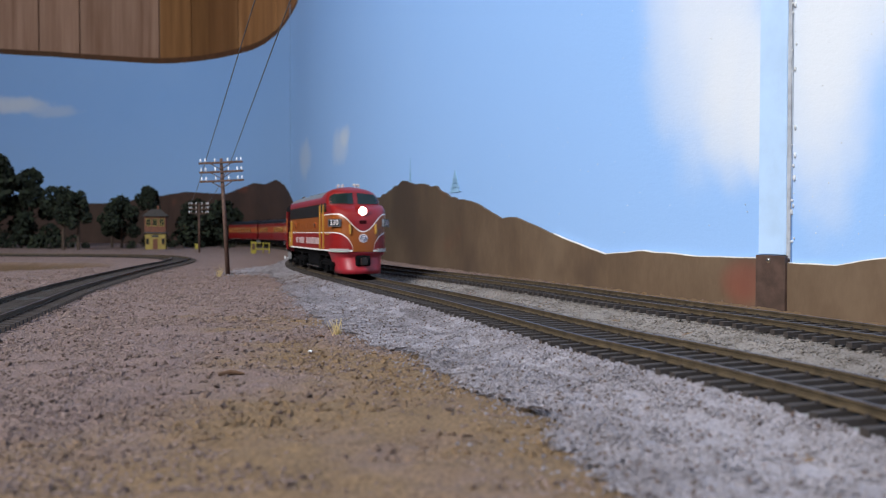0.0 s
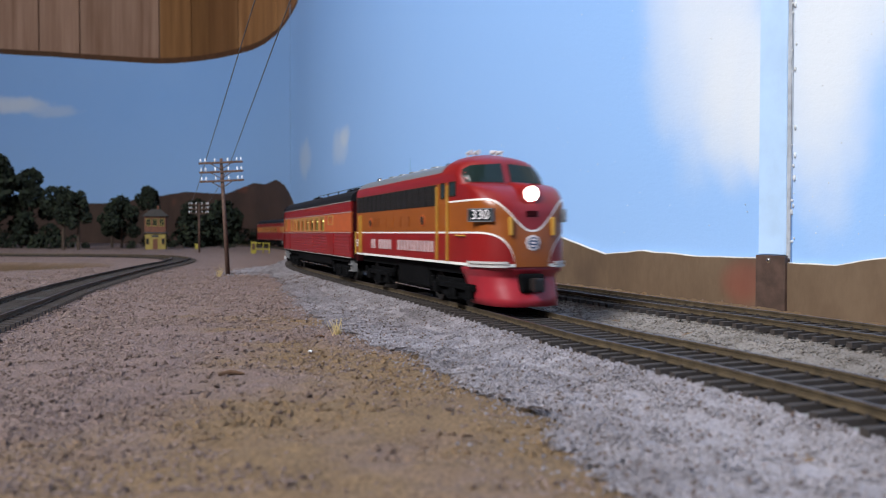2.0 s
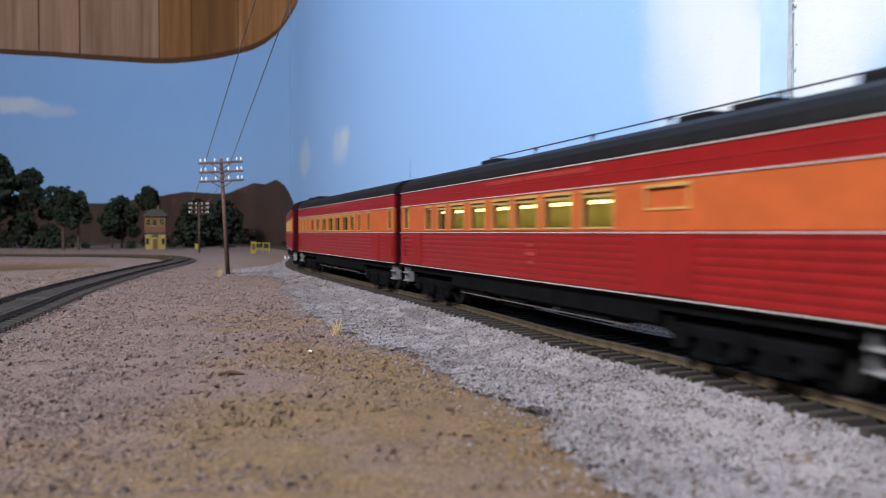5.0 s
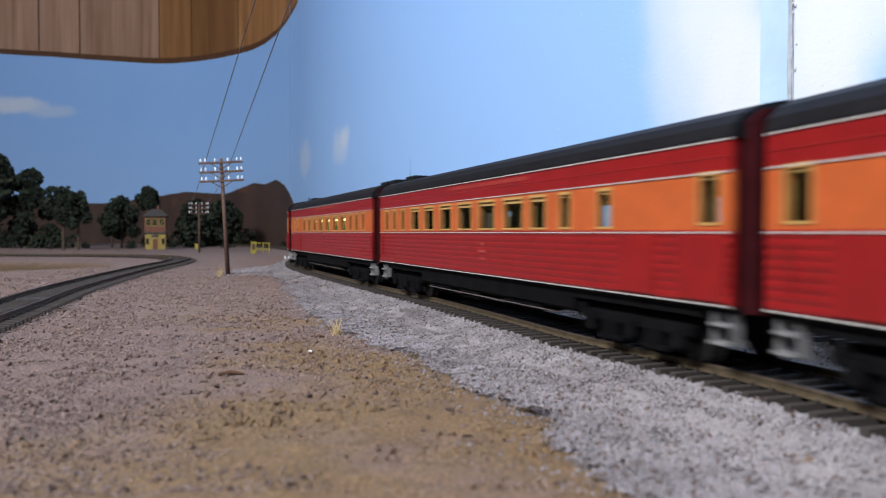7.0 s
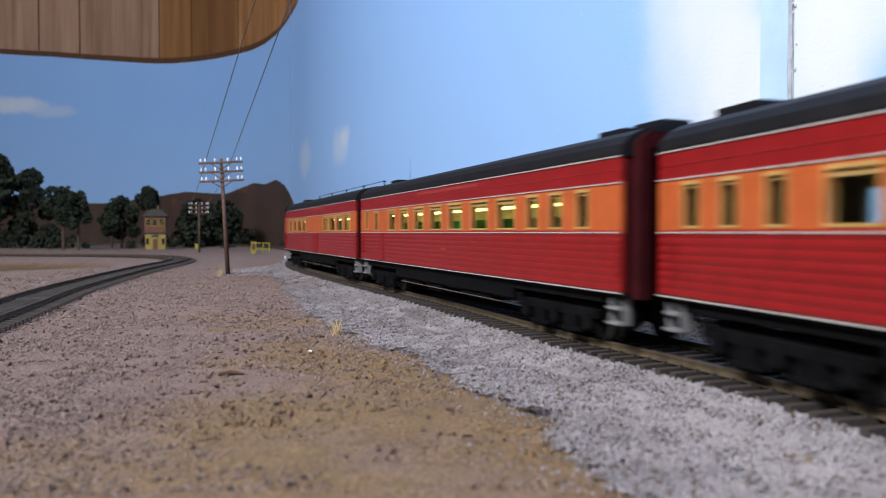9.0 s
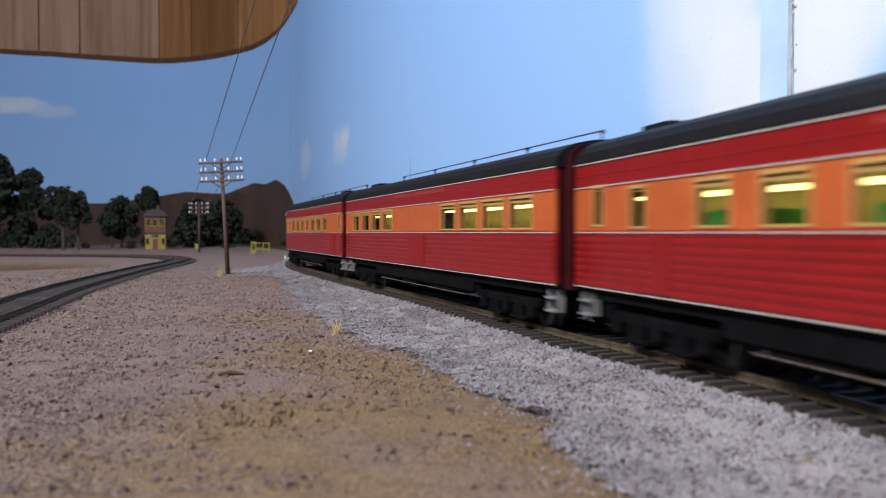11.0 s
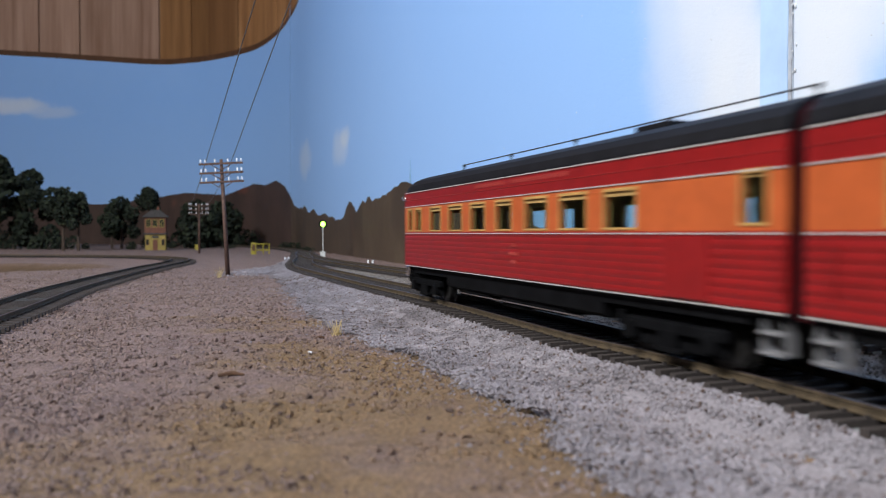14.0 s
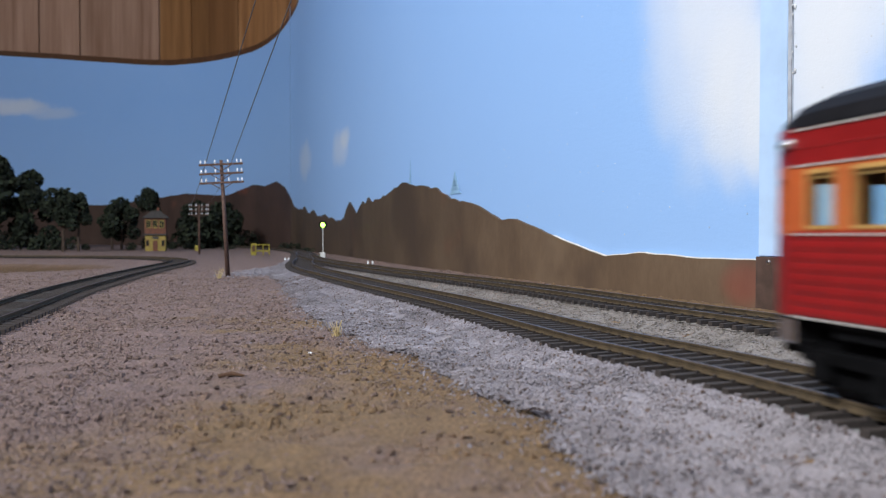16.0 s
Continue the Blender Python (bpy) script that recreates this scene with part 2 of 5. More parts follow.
def wood_panel(name, k):
    n = Net(name)
    grain = n.noise(26, 7, 0.65, (1.0, 1.0, 0.06))
    ring = n.noise(7, 3, 0.5, (1.0, 1.0, 0.25))
    dark, mid, lite = k
    col = n.ramp(grain, [(0.3, dark), (0.55, mid), (0.75, lite)])
    v = n.ramp(n.rand(), [(0.0, (0.72, 0.70, 0.68)), (1.0, (1.25, 1.22, 1.2))])
    col = n.mix(1.0, col, v, "MULTIPLY")
    col = n.mix(n.m("MULTIPLY", n.step(ring, 0.55, 0.7), 0.3), col, (0.15, 0.065, 0.03))
    n.set(Base_Color=col, Roughness=0.42)
    n.bump(grain, 0.1, 0.001)
    return n.mat


M["sky"] = sky_paint()
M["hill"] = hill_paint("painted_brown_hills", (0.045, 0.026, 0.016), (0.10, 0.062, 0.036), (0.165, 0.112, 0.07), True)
# Reddish left hills; the shade over that end is put into their colour.
M["hill_red_shaded"] = hill_paint("red_brown_hills_shaded", (0.018, 0.010, 0.008), (0.044, 0.024, 0.018), (0.074, 0.041, 0.031))
M["wood"] = wood_panel("wood_panelling_brown", ((0.15, 0.07, 0.028), (0.27, 0.135, 0.055), (0.36, 0.20, 0.095)))
M["wood_pale"] = wood_panel("wood_panelling_pale", ((0.22, 0.125, 0.085), (0.36, 0.23, 0.17), (0.45, 0.31, 0.24)))
M["trim_dark"] = plain("dark_wood_trim", (0.085, 0.038, 0.018), 0.5, 0, 0.25, 60)
M["edge_pale"] = plain("raw_board_edge", (0.72, 0.70, 0.66), 0.8, 0, 0.15)
M["post_brown"] = plain("post_dark_brown", (0.075, 0.045, 0.035), 0.6, 0, 0.3, 120, 0.2)
M["batten_blue"] = plain("batten_pale_blue", (0.43, 0.59, 0.81), 0.6, 0, 0.08, 40)
M["seam_blue"] = plain("seam_dull_blue", (0.15, 0.26, 0.45), 0.7)
M["frame_gold"] = plain("window_frame_tan", (0.42, 0.24, 0.075), 0.5, 0, 0.12)
M["cream"] = plain("blind_cream", (0.36, 0.22, 0.075), 0.7, 0, 0.1)
M["horn_pale"] = plain("horn_pale", (0.62, 0.58, 0.58), 0.4, 0.2, 0.1)
M["joint_grey"] = plain("joint_filler_grey", (0.36, 0.38, 0.42), 0.7, 0, 0.2)
M["faint_green"] = plain("faint_painted_conifer", (0.24, 0.42, 0.62), 0.7, 0, 0.15, 80)
M["sealant"] = plain("dried_white_filler", (0.55, 0.57, 0.6), 0.6, 0, 0.25)
M["gap_dark"] = plain("joint_shadow_brown", (0.05, 0.04, 0.035), 0.9)
M["pole"] = plain("pole_brown", (0.085, 0.045, 0.032), 0.8, 0, 0.3, 500)
M["insulator"] = plain("insulator_white", (0.82, 0.84, 0.86), 0.25, 0, 0.05)
M["wire"] = plain("wire_grey", (0.10, 0.10, 0.11), 0.6)
M["bark"] = plain("bark", (0.06, 0.04, 0.028), 0.9, 0, 0.3)
M["tower_yellow"] = plain("cabin_yellow", (0.28, 0.205, 0.045), 0.7, 0, 0.2)
M["tower_rust"] = plain("cabin_rust", (0.13, 0.045, 0.022), 0.7, 0, 0.2)
M["tower_roof"] = plain("cabin_roof", (0.05, 0.045, 0.042), 0.8, 0, 0.25)
M["bright_yellow"] = plain("trackside_yellow", (0.27, 0.22, 0.015), 0.55, 0, 0.15)
M["straw"] = plain("dry_straw", (0.55, 0.42, 0.20), 0.9, 0, 0.2)
M["twig"] = plain("twig_brown", (0.10, 0.05, 0.025), 0.9, 0, 0.3)
M["signal_white"] = plain("signal_pole_pale", (0.55, 0.56, 0.55), 0.5, 0, 0.1)
M["floor"] = plain("room_carpet", (0.16, 0.14, 0.12), 0.95, 0, 0.25, 40)
M["plaster"] = plain("room_brown_panel", (0.20, 0.13, 0.08), 0.6, 0, 0.15, 20)


def leaf_mat():
    n = Net("dark_foliage")
    col = n.ramp(n.island(), [(0.0, (0.004, 0.008, 0.004)), (0.6, (0.011, 0.019, 0.008)), (1.0, (0.026, 0.036, 0.015))])
    n.set(Base_Color=col, Roughness=0.85)
    return n.mat


M["leaf"] = leaf_mat()

# ---------------------------------------------------------------- mesh helpers (millimetres)


def part(name, bm, material, parent=None, label="", smooth=False):
    me = bpy.data.meshes.new(name)
    bmesh.ops.scale(bm, vec=(0.001, 0.001, 0.001), verts=bm.verts)
    bm.to_mesh(me)
    bm.free()
    for m in (material if isinstance(material, (list, tuple)) else [material]):
        me.materials.append(m)
    if smooth:
        for p in me.polygons:
            p.use_smooth = True
    ob = new(name, me)
    if parent:
        ob.parent = parent
    if label:
        ob["label"] = label
    return ob


def raw(name, verts, faces, material, parent=None, label="", smooth=False):
    """A mesh straight from arrays, in mm."""
    me = bpy.data.meshes.new(name)
    me.from_pydata((np.asarray(verts, float) * 0.001).tolist(), [], faces)
    me.materials.append(material)
    if smooth:
        me.polygons.foreach_set("use_smooth", [True] * len(me.polygons))
    ob = new(name, me)
    if parent:
        ob.parent = parent
    if label:
        ob["label"] = label
    return ob


def thing(name, label, category, m=None, group="", kind=""):
    ob = new(name)
    ob.empty_display_size = 0.01
    if m is not None:
        ob.matrix_world = m
    return tagged(ob, label, category, group, kind)


def mmpose(x, y, z, rx=0, ry=0, rz=0):
    return pose(x / 1000, y / 1000, z / 1000, rx, ry, rz)


def box(bm, x0, x1, y0, y1, z0, z1, bevel=0.0, m=None):
    r = bmesh.ops.create_cube(bm, size=1)
    vs = r["verts"]
    for v in vs:
        v.co = Vector((x0 + (v.co.x + 0.5) * (x1 - x0), y0 + (v.co.y + 0.5) * (y1 - y0), z0 + (v.co.z + 0.5) * (z1 - z0)))
    if m is not None:
        bmesh.ops.transform(bm, matrix=m, verts=vs)
    if bevel:
        es = list({e for v in vs for e in v.link_edges})
        bmesh.ops.bevel(bm, geom=es, offset=bevel, segments=2, affect="EDGES", profile=0.6)
    return bm


def boxed(*a, **k):
    return box(bmesh.new(), *a, **k)


def rod(bm, p, q, r, r2=None, seg=8):
    p, q = Vector(p), Vector(q)
    d = q - p
    m = Matrix.Translation((p + q) / 2) @ d.to_track_quat("Z", "Y").to_matrix().to_4x4()
    bmesh.ops.create_cone(bm, cap_ends=True, segments=seg, radius1=r, radius2=r if r2 is None else r2, depth=d.length, matrix=m)
    return bm


def rods(path, r, seg=6):
    bm = bmesh.new()
    for a, b in zip(path, path[1:]):
        rod(bm, a, b, r, seg=seg)
    return bm


def ball(bm, c, r, seg=12, squash=(1, 1, 1)):
    bmesh.ops.create_uvsphere(bm, u_segments=seg, v_segments=max(6, seg // 2), radius=r, matrix=Matrix.Translation(c) @ Matrix.Diagonal((*squash, 1)))
    return bm


class Line:
    """A smooth line in plan through a few points, measured by its length in mm; z follows along."""

    def __init__(self, pts, step=4.0):
        p = np.array([(*q, 0.0) if len(q) == 2 else q for q in pts], float)
        p = np.vstack([2 * p[0] - p[1], p, 2 * p[-1] - p[-2]])
        out = []
        for i in range(1, len(p) - 2):
            for u in np.linspace(0, 1, 24, endpoint=False):
                a, b, c, d = p[i - 1:i + 3]
                out.append(0.5 * ((2 * b) + (c - a) * u + (2 * a - 5 * b + 4 * c - d) * u * u + (3 * b - a - 3 * c + d) * u ** 3))
        out.append(p[-2])
        o = np.array(out)
        for _ in range(60):
            o[1:-1] = (o[:-2] + 2 * o[1:-1] + o[2:]) / 4
        s = np.concatenate([[0], np.cumsum(np.linalg.norm(np.diff(o[:, :2], axis=0), axis=1))])
        self.length = s[-1]
        self.s, self.o = s, o

    def at(self, s):
        return np.array([np.interp(s, self.s, self.o[:, k]) for k in range(3)])

    def heading(self, s):
        a, b = self.at(s - 2), self.at(s + 2)
        return math.atan2(b[1] - a[1], b[0] - a[0])

    def side(self, s, off):
        p, h = self.at(s), self.heading(s)
        return np.array([p[0] - math.sin(h) * off, p[1] + math.cos(h) * off, p[2]])


# main line, from the far bend to behind the camera; the second line joins it beyond the curve
MAIN = Line([(-1293, 2249), (-1123, 2218), (-872, 2113), (-627, 1943), (-494, 1767), (-381, 1582), (-311, 1449), (-255, 1301), (-215, 1153), (-184, 990),
             (-157.3, 861), (-134, 721), (-107, 613), (-72.7, 519), (-40, 431), (-13.8, 366), (10.6, 304), (30.7, 245), (45.3, 202), (56.1, 178.6),
             (78.3, 119), (108, 0), (150, -140), (215, -330), (330, -700), (470, -1250)])
BACK = Line([(-212, 1150), (-185, 1010), (-150, 870), (-116, 765), (-78, 670), (-25, 545), (15, 463), (44, 400), (66, 345), (88, 285), (105, 243), (118, 207), (150, 115), (205, -60), (270, -280)])
SPUR = Line([(-120, 60), (-140, 170), (-173, 294), (-202, 393), (-232, 528), (-258, 660), (-278, 780), (-310, 880), (-375, 955), (-480, 1000), (-640, 1020), (-1000, 1020)])
WALL = Line([(420, -420), (300, -70), (150, 318), (68, 530), (-53, 860), (-149, 1153), (-275, 1534), (-362, 1767), (-534, 2015), (-808, 2211), (-1298, 2348), (-2034, 2373)])

# ---------------------------------------------------------------- room and layout structure


def structure(name, ob, label):
    return tagged(ob, label, "", "", "structure")


def room():
    # Room shell out of view, kept brown to hold down bounced light.
    x0, x1, y0, y1, z0, z1 = -3200, 1500, -2600, 2700, -950, 1450
    t = 60
    structure("floor", part("floor", boxed(x0, x1, y0, y1, z0 - t, z0), M["floor"]), "brown room carpet under the layout")
    structure("ceiling", part("ceiling", boxed(x0, x1, y0, y1, z1, z1 + t), M["plaster"]), "plain brown panelled room ceiling")
    structure("w", part("wall_west", boxed(x0 - t, x0, y0, y1, z0, z1), M["plaster"]), "plain brown panelled room wall")
    structure("w", part("wall_east", boxed(x1, x1 + t, y0, y1, z0, z1), M["plaster"]), "plain brown panelled room wall")
    structure("w", part("wall_north", boxed(x0, x1, y1, y1 + t, z0, z1), M["plaster"]), "plain brown panelled room wall")
    # The opening in this unseen wall is assumed.
    bm = bmesh.new()
    wx0, wx1, wz0, wz1 = ASSUMED_WINDOW
    box(bm, x0, wx0, y0 - t, y0, z0, z1)
    box(bm, wx1, x1, y0 - t, y0, z0, z1)
    box(bm, wx0, wx1, y0 - t, y0, z0, wz0)
    box(bm, wx0, wx1, y0 - t, y0, wz1, z1)
    structure("w", part("wall_south", bm, M["plaster"]), "unseen brown room wall with an assumed window opening")


ASSUMED_WINDOW = (-1900, 300, 250, 1350)


def hash_noise(x, y, k=0.0):
    return noise.noise(Vector((x, y, k)))


def near_dist(line, step=6.0):
    s = np.arange(0, line.length, step)
    return np.array([line.at(v)[:2] for v in s])


D_MAIN, D_BACK, D_SPUR = near_dist(MAIN), near_dist(BACK), near_dist(SPUR)


def dist_to(pts, p):
    return np.sqrt(((p[:, None, :] - pts[None, :, :]) ** 2).sum(2).min(1))


def ground_z(p):
    """Height of the ground, mm, at points (n, 2): roadbeds under the tracks, dips and fine waves elsewhere."""
    d = np.full(len(p), 1e9)
    for i in range(0, len(p), 4000):
        q = p[i:i + 4000]
        d[i:i + 4000] = np.minimum(dist_to(D_MAIN, q), dist_to(D_BACK, q))
    ds = np.concatenate([dist_to(D_SPUR, p[i:i + 4000]) for i in range(0, len(p), 4000)])
    bed = 2.9 * (1 - np.clip((d - 17) / 12, 0, 1)) + 1.6 * (1 - np.clip((ds - 17) / 14, 0, 1))
    w = np.array([0.9 * hash_noise(x / 60, y / 60) + 0.7 * hash_noise(x / 16, y / 16, 3) + 0.8 * hash_noise(x / 6, y / 6, 7) + 0.5 * hash_noise(x / 2.8, y / 2.8, 9) for x, y in p])
    away = np.clip((np.minimum(d, ds) - 14) / 14, 0, 1)
    hollow = np.clip(1 - ((p[:, 0] + 500) / 165) ** 2 - ((p[:, 1] - 735) / 115) ** 2, 0, 1) ** 0.5
    return bed + w * (0.25 + 0.75 * away) - 14 * hollow


def ground():
    """One sheet, finest near the camera, from behind it to the painted wall."""
    xs = np.concatenate([np.linspace(-3000, -700, 40, endpoint=False), np.linspace(-700, -220, 60, endpoint=False), np.linspace(-220, 260, 270, endpoint=False), np.linspace(260, 700, 20)])
    ys = np.concatenate([np.linspace(-1500, 60, 40, endpoint=False), np.linspace(60, 480, 260, endpoint=False), np.linspace(480, 1100, 120, endpoint=False), np.linspace(1100, 2600, 80)])
    gx, gy = np.meshgrid(xs, ys)
    p = np.stack([gx.ravel(), gy.ravel()], 1)
    z = ground_z(p)
    nx, ny = len(xs), len(ys)
    faces = [(j * nx + i, j * nx + i + 1, (j + 1) * nx + i + 1, (j + 1) * nx + i) for j in range(ny - 1) for i in range(nx - 1)]
    ob = raw("ground", np.column_stack([p, z]), faces, M["ground"], smooth=True)
    tagged(ob, "sandy tan layout ground passing into pinkish grey gravel", "ground", "", "structure")
    part("benchwork", boxed(-3000, 700, -1500, 2600, -70, -20), M["trim_dark"], ob, "dark wooden table edge under the scenery")


ROCK = np.array([(1, 0, 0), (-1, 0, 0), (0, 1, 0), (0, -1, 0), (0, 0, 1), (0, 0, -1)], float)
ROCK_F = [(0, 2, 4), (2, 1, 4), (1, 3, 4), (3, 0, 4), (2, 0, 5), (1, 2, 5), (3, 1, 5), (0, 3, 5)]


def heaps(p):
    """Low uneven heaps in a layer of ballast."""
    d = np.concatenate([np.minimum(dist_to(D_MAIN, p[i:i + 4000]), dist_to(D_BACK, p[i:i + 4000])) for i in range(0, len(p), 4000)])
    h = np.array([2.4 * max(0, hash_noise(x / 21, y / 21, 11)) + 1.1 * hash_noise(x / 7, y / 7, 12) for x, y in p])
    return h * np.clip((d - 16) / 9, 0.08, 1)


def stones(name, p, size, material, label, lift=0.25, over=None):
    """Many small angular stones as one mesh: p (n, 2) places, size (n,) radii in mm."""
    n = len(p)
    rng = np.random.default_rng(len(p))
    z = ground_z(p) if over is None else ground_z(p) + over + heaps(p)
    a = rng.uniform(0, 6.28, n)
    v = ROCK[None] * rng.uniform(0.6, 1.25, (n, 6, 1)) * size[:, None, None]
    v = v + rng.normal(0, 0.16, (n, 6, 3)) * size[:, None, None]
    tilt = rng.uniform(-0.7, 0.7, (n, 1))
    vy, vz = v[..., 1] * np.cos(tilt) - v[..., 2] * np.sin(tilt), v[..., 1] * np.sin(tilt) + v[..., 2] * np.cos(tilt)
    c, s = np.cos(a)[:, None], np.sin(a)[:, None]
    x = v[..., 0] * c - vy * s + p[:, :1]
    y = v[..., 0] * s + vy * c + p[:, 1:]
    zz = vz * 0.8 + (z + size * lift)[:, None]
    verts = np.stack([x, y, zz], 2).reshape(-1, 3)
    f = (np.arange(n)[:, None, None] * 6 + np.array(ROCK_F)[None]).reshape(-1, 3)
    me = bpy.data.meshes.new(name)
    me.from_pydata((verts * 0.001).tolist(), [], f.tolist())
    me.materials.append(material)
    ob = new(name, me)
    return tagged(ob, label, "gravel", "", "stuff")


def along(line, s0, s1, off0, off1, n, seed, power=1.0):
    rng = np.random.default_rng(seed)
    s = s0 + (s1 - s0) * rng.uniform(0, 1, n) ** power
    o = rng.uniform(0, 1, n) * (off1 - off0) + off0
    sm = np.arange(s0 - 10, s1 + 10, 4.0)
    c = np.array([line.at(v) for v in sm])
    h = np.unwrap([line.heading(v) for v in sm])
    hx = np.interp(s, sm, h)
    return np.column_stack([np.interp(s, sm, c[:, 0]) - np.sin(hx) * o, np.interp(s, sm, c[:, 1]) + np.cos(hx) * o])


def backdrop():
    """The painted hardboard sky, with the joint, batten and cut-out hills, and the panelled wall that shows above it."""
    tops = np.array([(789, 760), (2120, 760), (2165, 640), (2185, 565), (2204, 543), (2240, 538), (2298, 531), (2347, 523), (2412, 515), (2491, 510), (2561, 509), (2711, 515), (2840, 520), (2954, 526), (3041, 535), (3167, 551), (3368, 574), (3560, 590), (4200, 600)], float)

    def sheet(name, s0, s1, off, thick, top, mat, step, label, bottom=-20.0, parent=None):
        ss = np.arange(s0, s1 + 0.01, (s1 - s0) / max(2, round((s1 - s0) / step)))
        verts, faces = [], []
        for s in ss:
            for o in (off, off + thick):
                q = WALL.side(s, -o)
                for z in (bottom, top(s)):
                    verts.append((q[0], q[1], z))
        for i in range(len(ss) - 1):
            a, b = 4 * i, 4 * i + 4
            faces += [(a, b, b + 1, a + 1), (a + 2, a + 3, b + 3, b + 2), (a + 1, b + 1, b + 3, a + 3), (a, a + 2, b + 2, b)]
        e = 4 * (len(ss) - 1)
        faces += [(0, 1, 3, 2), (e, e + 2, e + 3, e + 1)]
        ob = raw(name, verts, faces, mat, parent)
        return ob

    sky = sheet("backdrop", 789.6, 4200, 0, 4, lambda s: np.interp(s, tops[:, 0], tops[:, 1]), M["sky"], 12, "")
    tagged(sky, "sky-blue painted hardboard backdrop with sprayed white clouds", "backdrop", "", "structure")
    right = sheet("backdrop", 20, 788.4, -0.6, 4, lambda s: 760, M["sky"], 20, "")
    tagged(right, "pale rough-painted backdrop board beside the open joint", "backdrop", "", "structure")
    part_gap = sheet("joint", 788.0, 790.2, 2.5, 3, lambda s: 740, M["gap_dark"], 1, "", 0, sky)
    part_gap["label"] = "dark open joint between boards"
    trim = sheet("edge_trim", 2205, 4200, 4.2, 8, lambda s: np.interp(s, tops[:, 0], tops[:, 1]) + 17, M["trim_dark"], 20, "", 300, sky)
    trim["label"] = "dark wooden capping along the board's top edge"
    seam = sheet("seam", 2298, 2299.4, -0.35, 1, lambda s: 560, M["seam_blue"], 1, "", 120, sky)
    seam["label"] = "thin filled seam"
    strip = sheet("joint_filler", 789.7, 791.6, -0.5, 1.0, lambda s: 755, M["joint_grey"], 1, "", 22, sky)
    strip["label"] = "grey filler along the joint"
    batten = sheet("batten", 791.6, 807, -0.9, 1.2, lambda s: 755, M["batten_blue"], 4, "", 24, sky)
    batten["label"] = "flat painted joint batten"
    ridge = np.array([(20, 26), (700, 26), (745, 23.6), (766, 20.2), (789, 20.2), (789.6, 22.4), (846, 21.4), (889, 23.2), (928, 20.6), (971, 28.3), (1049, 45.4), (1074, 44.5), (1125, 58.8), (1185, 66.2),
                      (1223, 77.7), (1336, 89.8), (1423, 79), (1480, 75), (1555, 71), (1590, 63), (1660, 62), (1700, 57), (1740, 54), (1870, 63), (1968, 69), (2079, 78), (2204, 88), (2260, 96), (2347, 145), (2413, 163.8),
                      (2491, 155.5), (2561, 163.4), (2711, 139.4), (2887, 151.1), (3198, 121.2), (3417, 126.5), (3560, 150), (4200, 150)], float)

    def crest(s):
        rough = 0.6 if s < 1150 else 2.2
        spike = max(h * max(0, 1 - abs(s - c) / w) for c, h, w in ((2119, 11, 36), (1997, 10, 44), (1864, 7, 46), (1632, 20, 46), (1540, 7, 24), (1504, 7, 22), (2170, 4, 20), (1790, 5, 30)))
        return np.interp(s, ridge[:, 0], ridge[:, 1]) + rough * hash_noise(s / 14, 1.7) + spike

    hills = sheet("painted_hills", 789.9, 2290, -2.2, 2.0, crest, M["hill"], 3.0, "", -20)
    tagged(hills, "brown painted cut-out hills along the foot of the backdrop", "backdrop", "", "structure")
    # Left hills use the reddish paint with shade mixed in.
    far = sheet("painted_hills", 2290.5, 4200, -2.2, 2.0, crest, M["hill_red_shaded"], 3.0, "", -20)
    tagged(far, "reddish brown painted cut-out hills behind the trees, darkened for shade", "backdrop", "", "structure")
    low = sheet("painted_hills", 20, 789.1, -2.4, 1.7, crest, M["hill"], 6.0, "", -20)
    tagged(low, "low brown painted cut-out bank on the pale board", "backdrop", "", "structure")
    edge = sheet("cut_edge", 806, 990, -2.0, 1.4, lambda s: crest(s) + 0.55, M["edge_pale"], 3.0, "", 15, hills)
    edge["label"] = "pale raw edge of the cut-out board"
    rim = sheet("cut_edge", 700, 788.8, -2.2, 1.4, lambda s: crest(s) + 0.5, M["edge_pale"], 3.0, "", 12, low)
    rim["label"] = "pale raw edge of the cut-out board"
    for s, h, w in ((1311, 110, 7), (1176, 90, 16)):
        bm = bmesh.new()
        q, hd = WALL.side(s, 0.45), WALL.heading(s)
        for i in range(5):
            z0 = 70 + (h - 72) * i / 5
            ww = w * (1 - i / 5.2)
            v = [bm.verts.new((x, y, z)) for y in (-0.2, 0.2) for x, z in ((-ww, z0), (ww, z0), (0, z0 + (h - 70) / 3.2))]
            for f in ((0, 1, 2), (5, 4, 3), (0, 3, 4, 1), (1, 4, 5, 2), (2, 5, 3, 0)):
                bm.faces.new([v[k] for k in f])
        o = part("painted_conifer", bm, M["faint_green"], sky, "faint bluish green painted conifer")
        o.matrix_local = mmpose(q[0], q[1], 0, 0, 0, math.degrees(hd))
    # post at the joint, with its bolt
    p, h = WALL.side(798, 3.0), WALL.heading(798)
    post = thing("wall_post", "dark brown painted post at the backdrop joint", "post", mmpose(p[0], p[1], 0, 0, 0, math.degrees(h)), kind="structure")
    part("post", boxed(-8.9, 7.6, -0.9, 0.9, -3, 23.6, 0.3), M["post_brown"], post)
    bolt = ball(bmesh.new(), (0.0, 1.1, 21.3), 1.25, 10, (1, 0.6, 1))
    part("bolt", bolt, M["chrome"], post, "domed steel bolt", True)
    # filler blobs on the joint
    rng = random.Random(5)
    bm = bmesh.new()
    for _ in range(46):
        s = 788 + rng.uniform(-1.2, 0.8)
        q = WALL.side(s, 1.0)
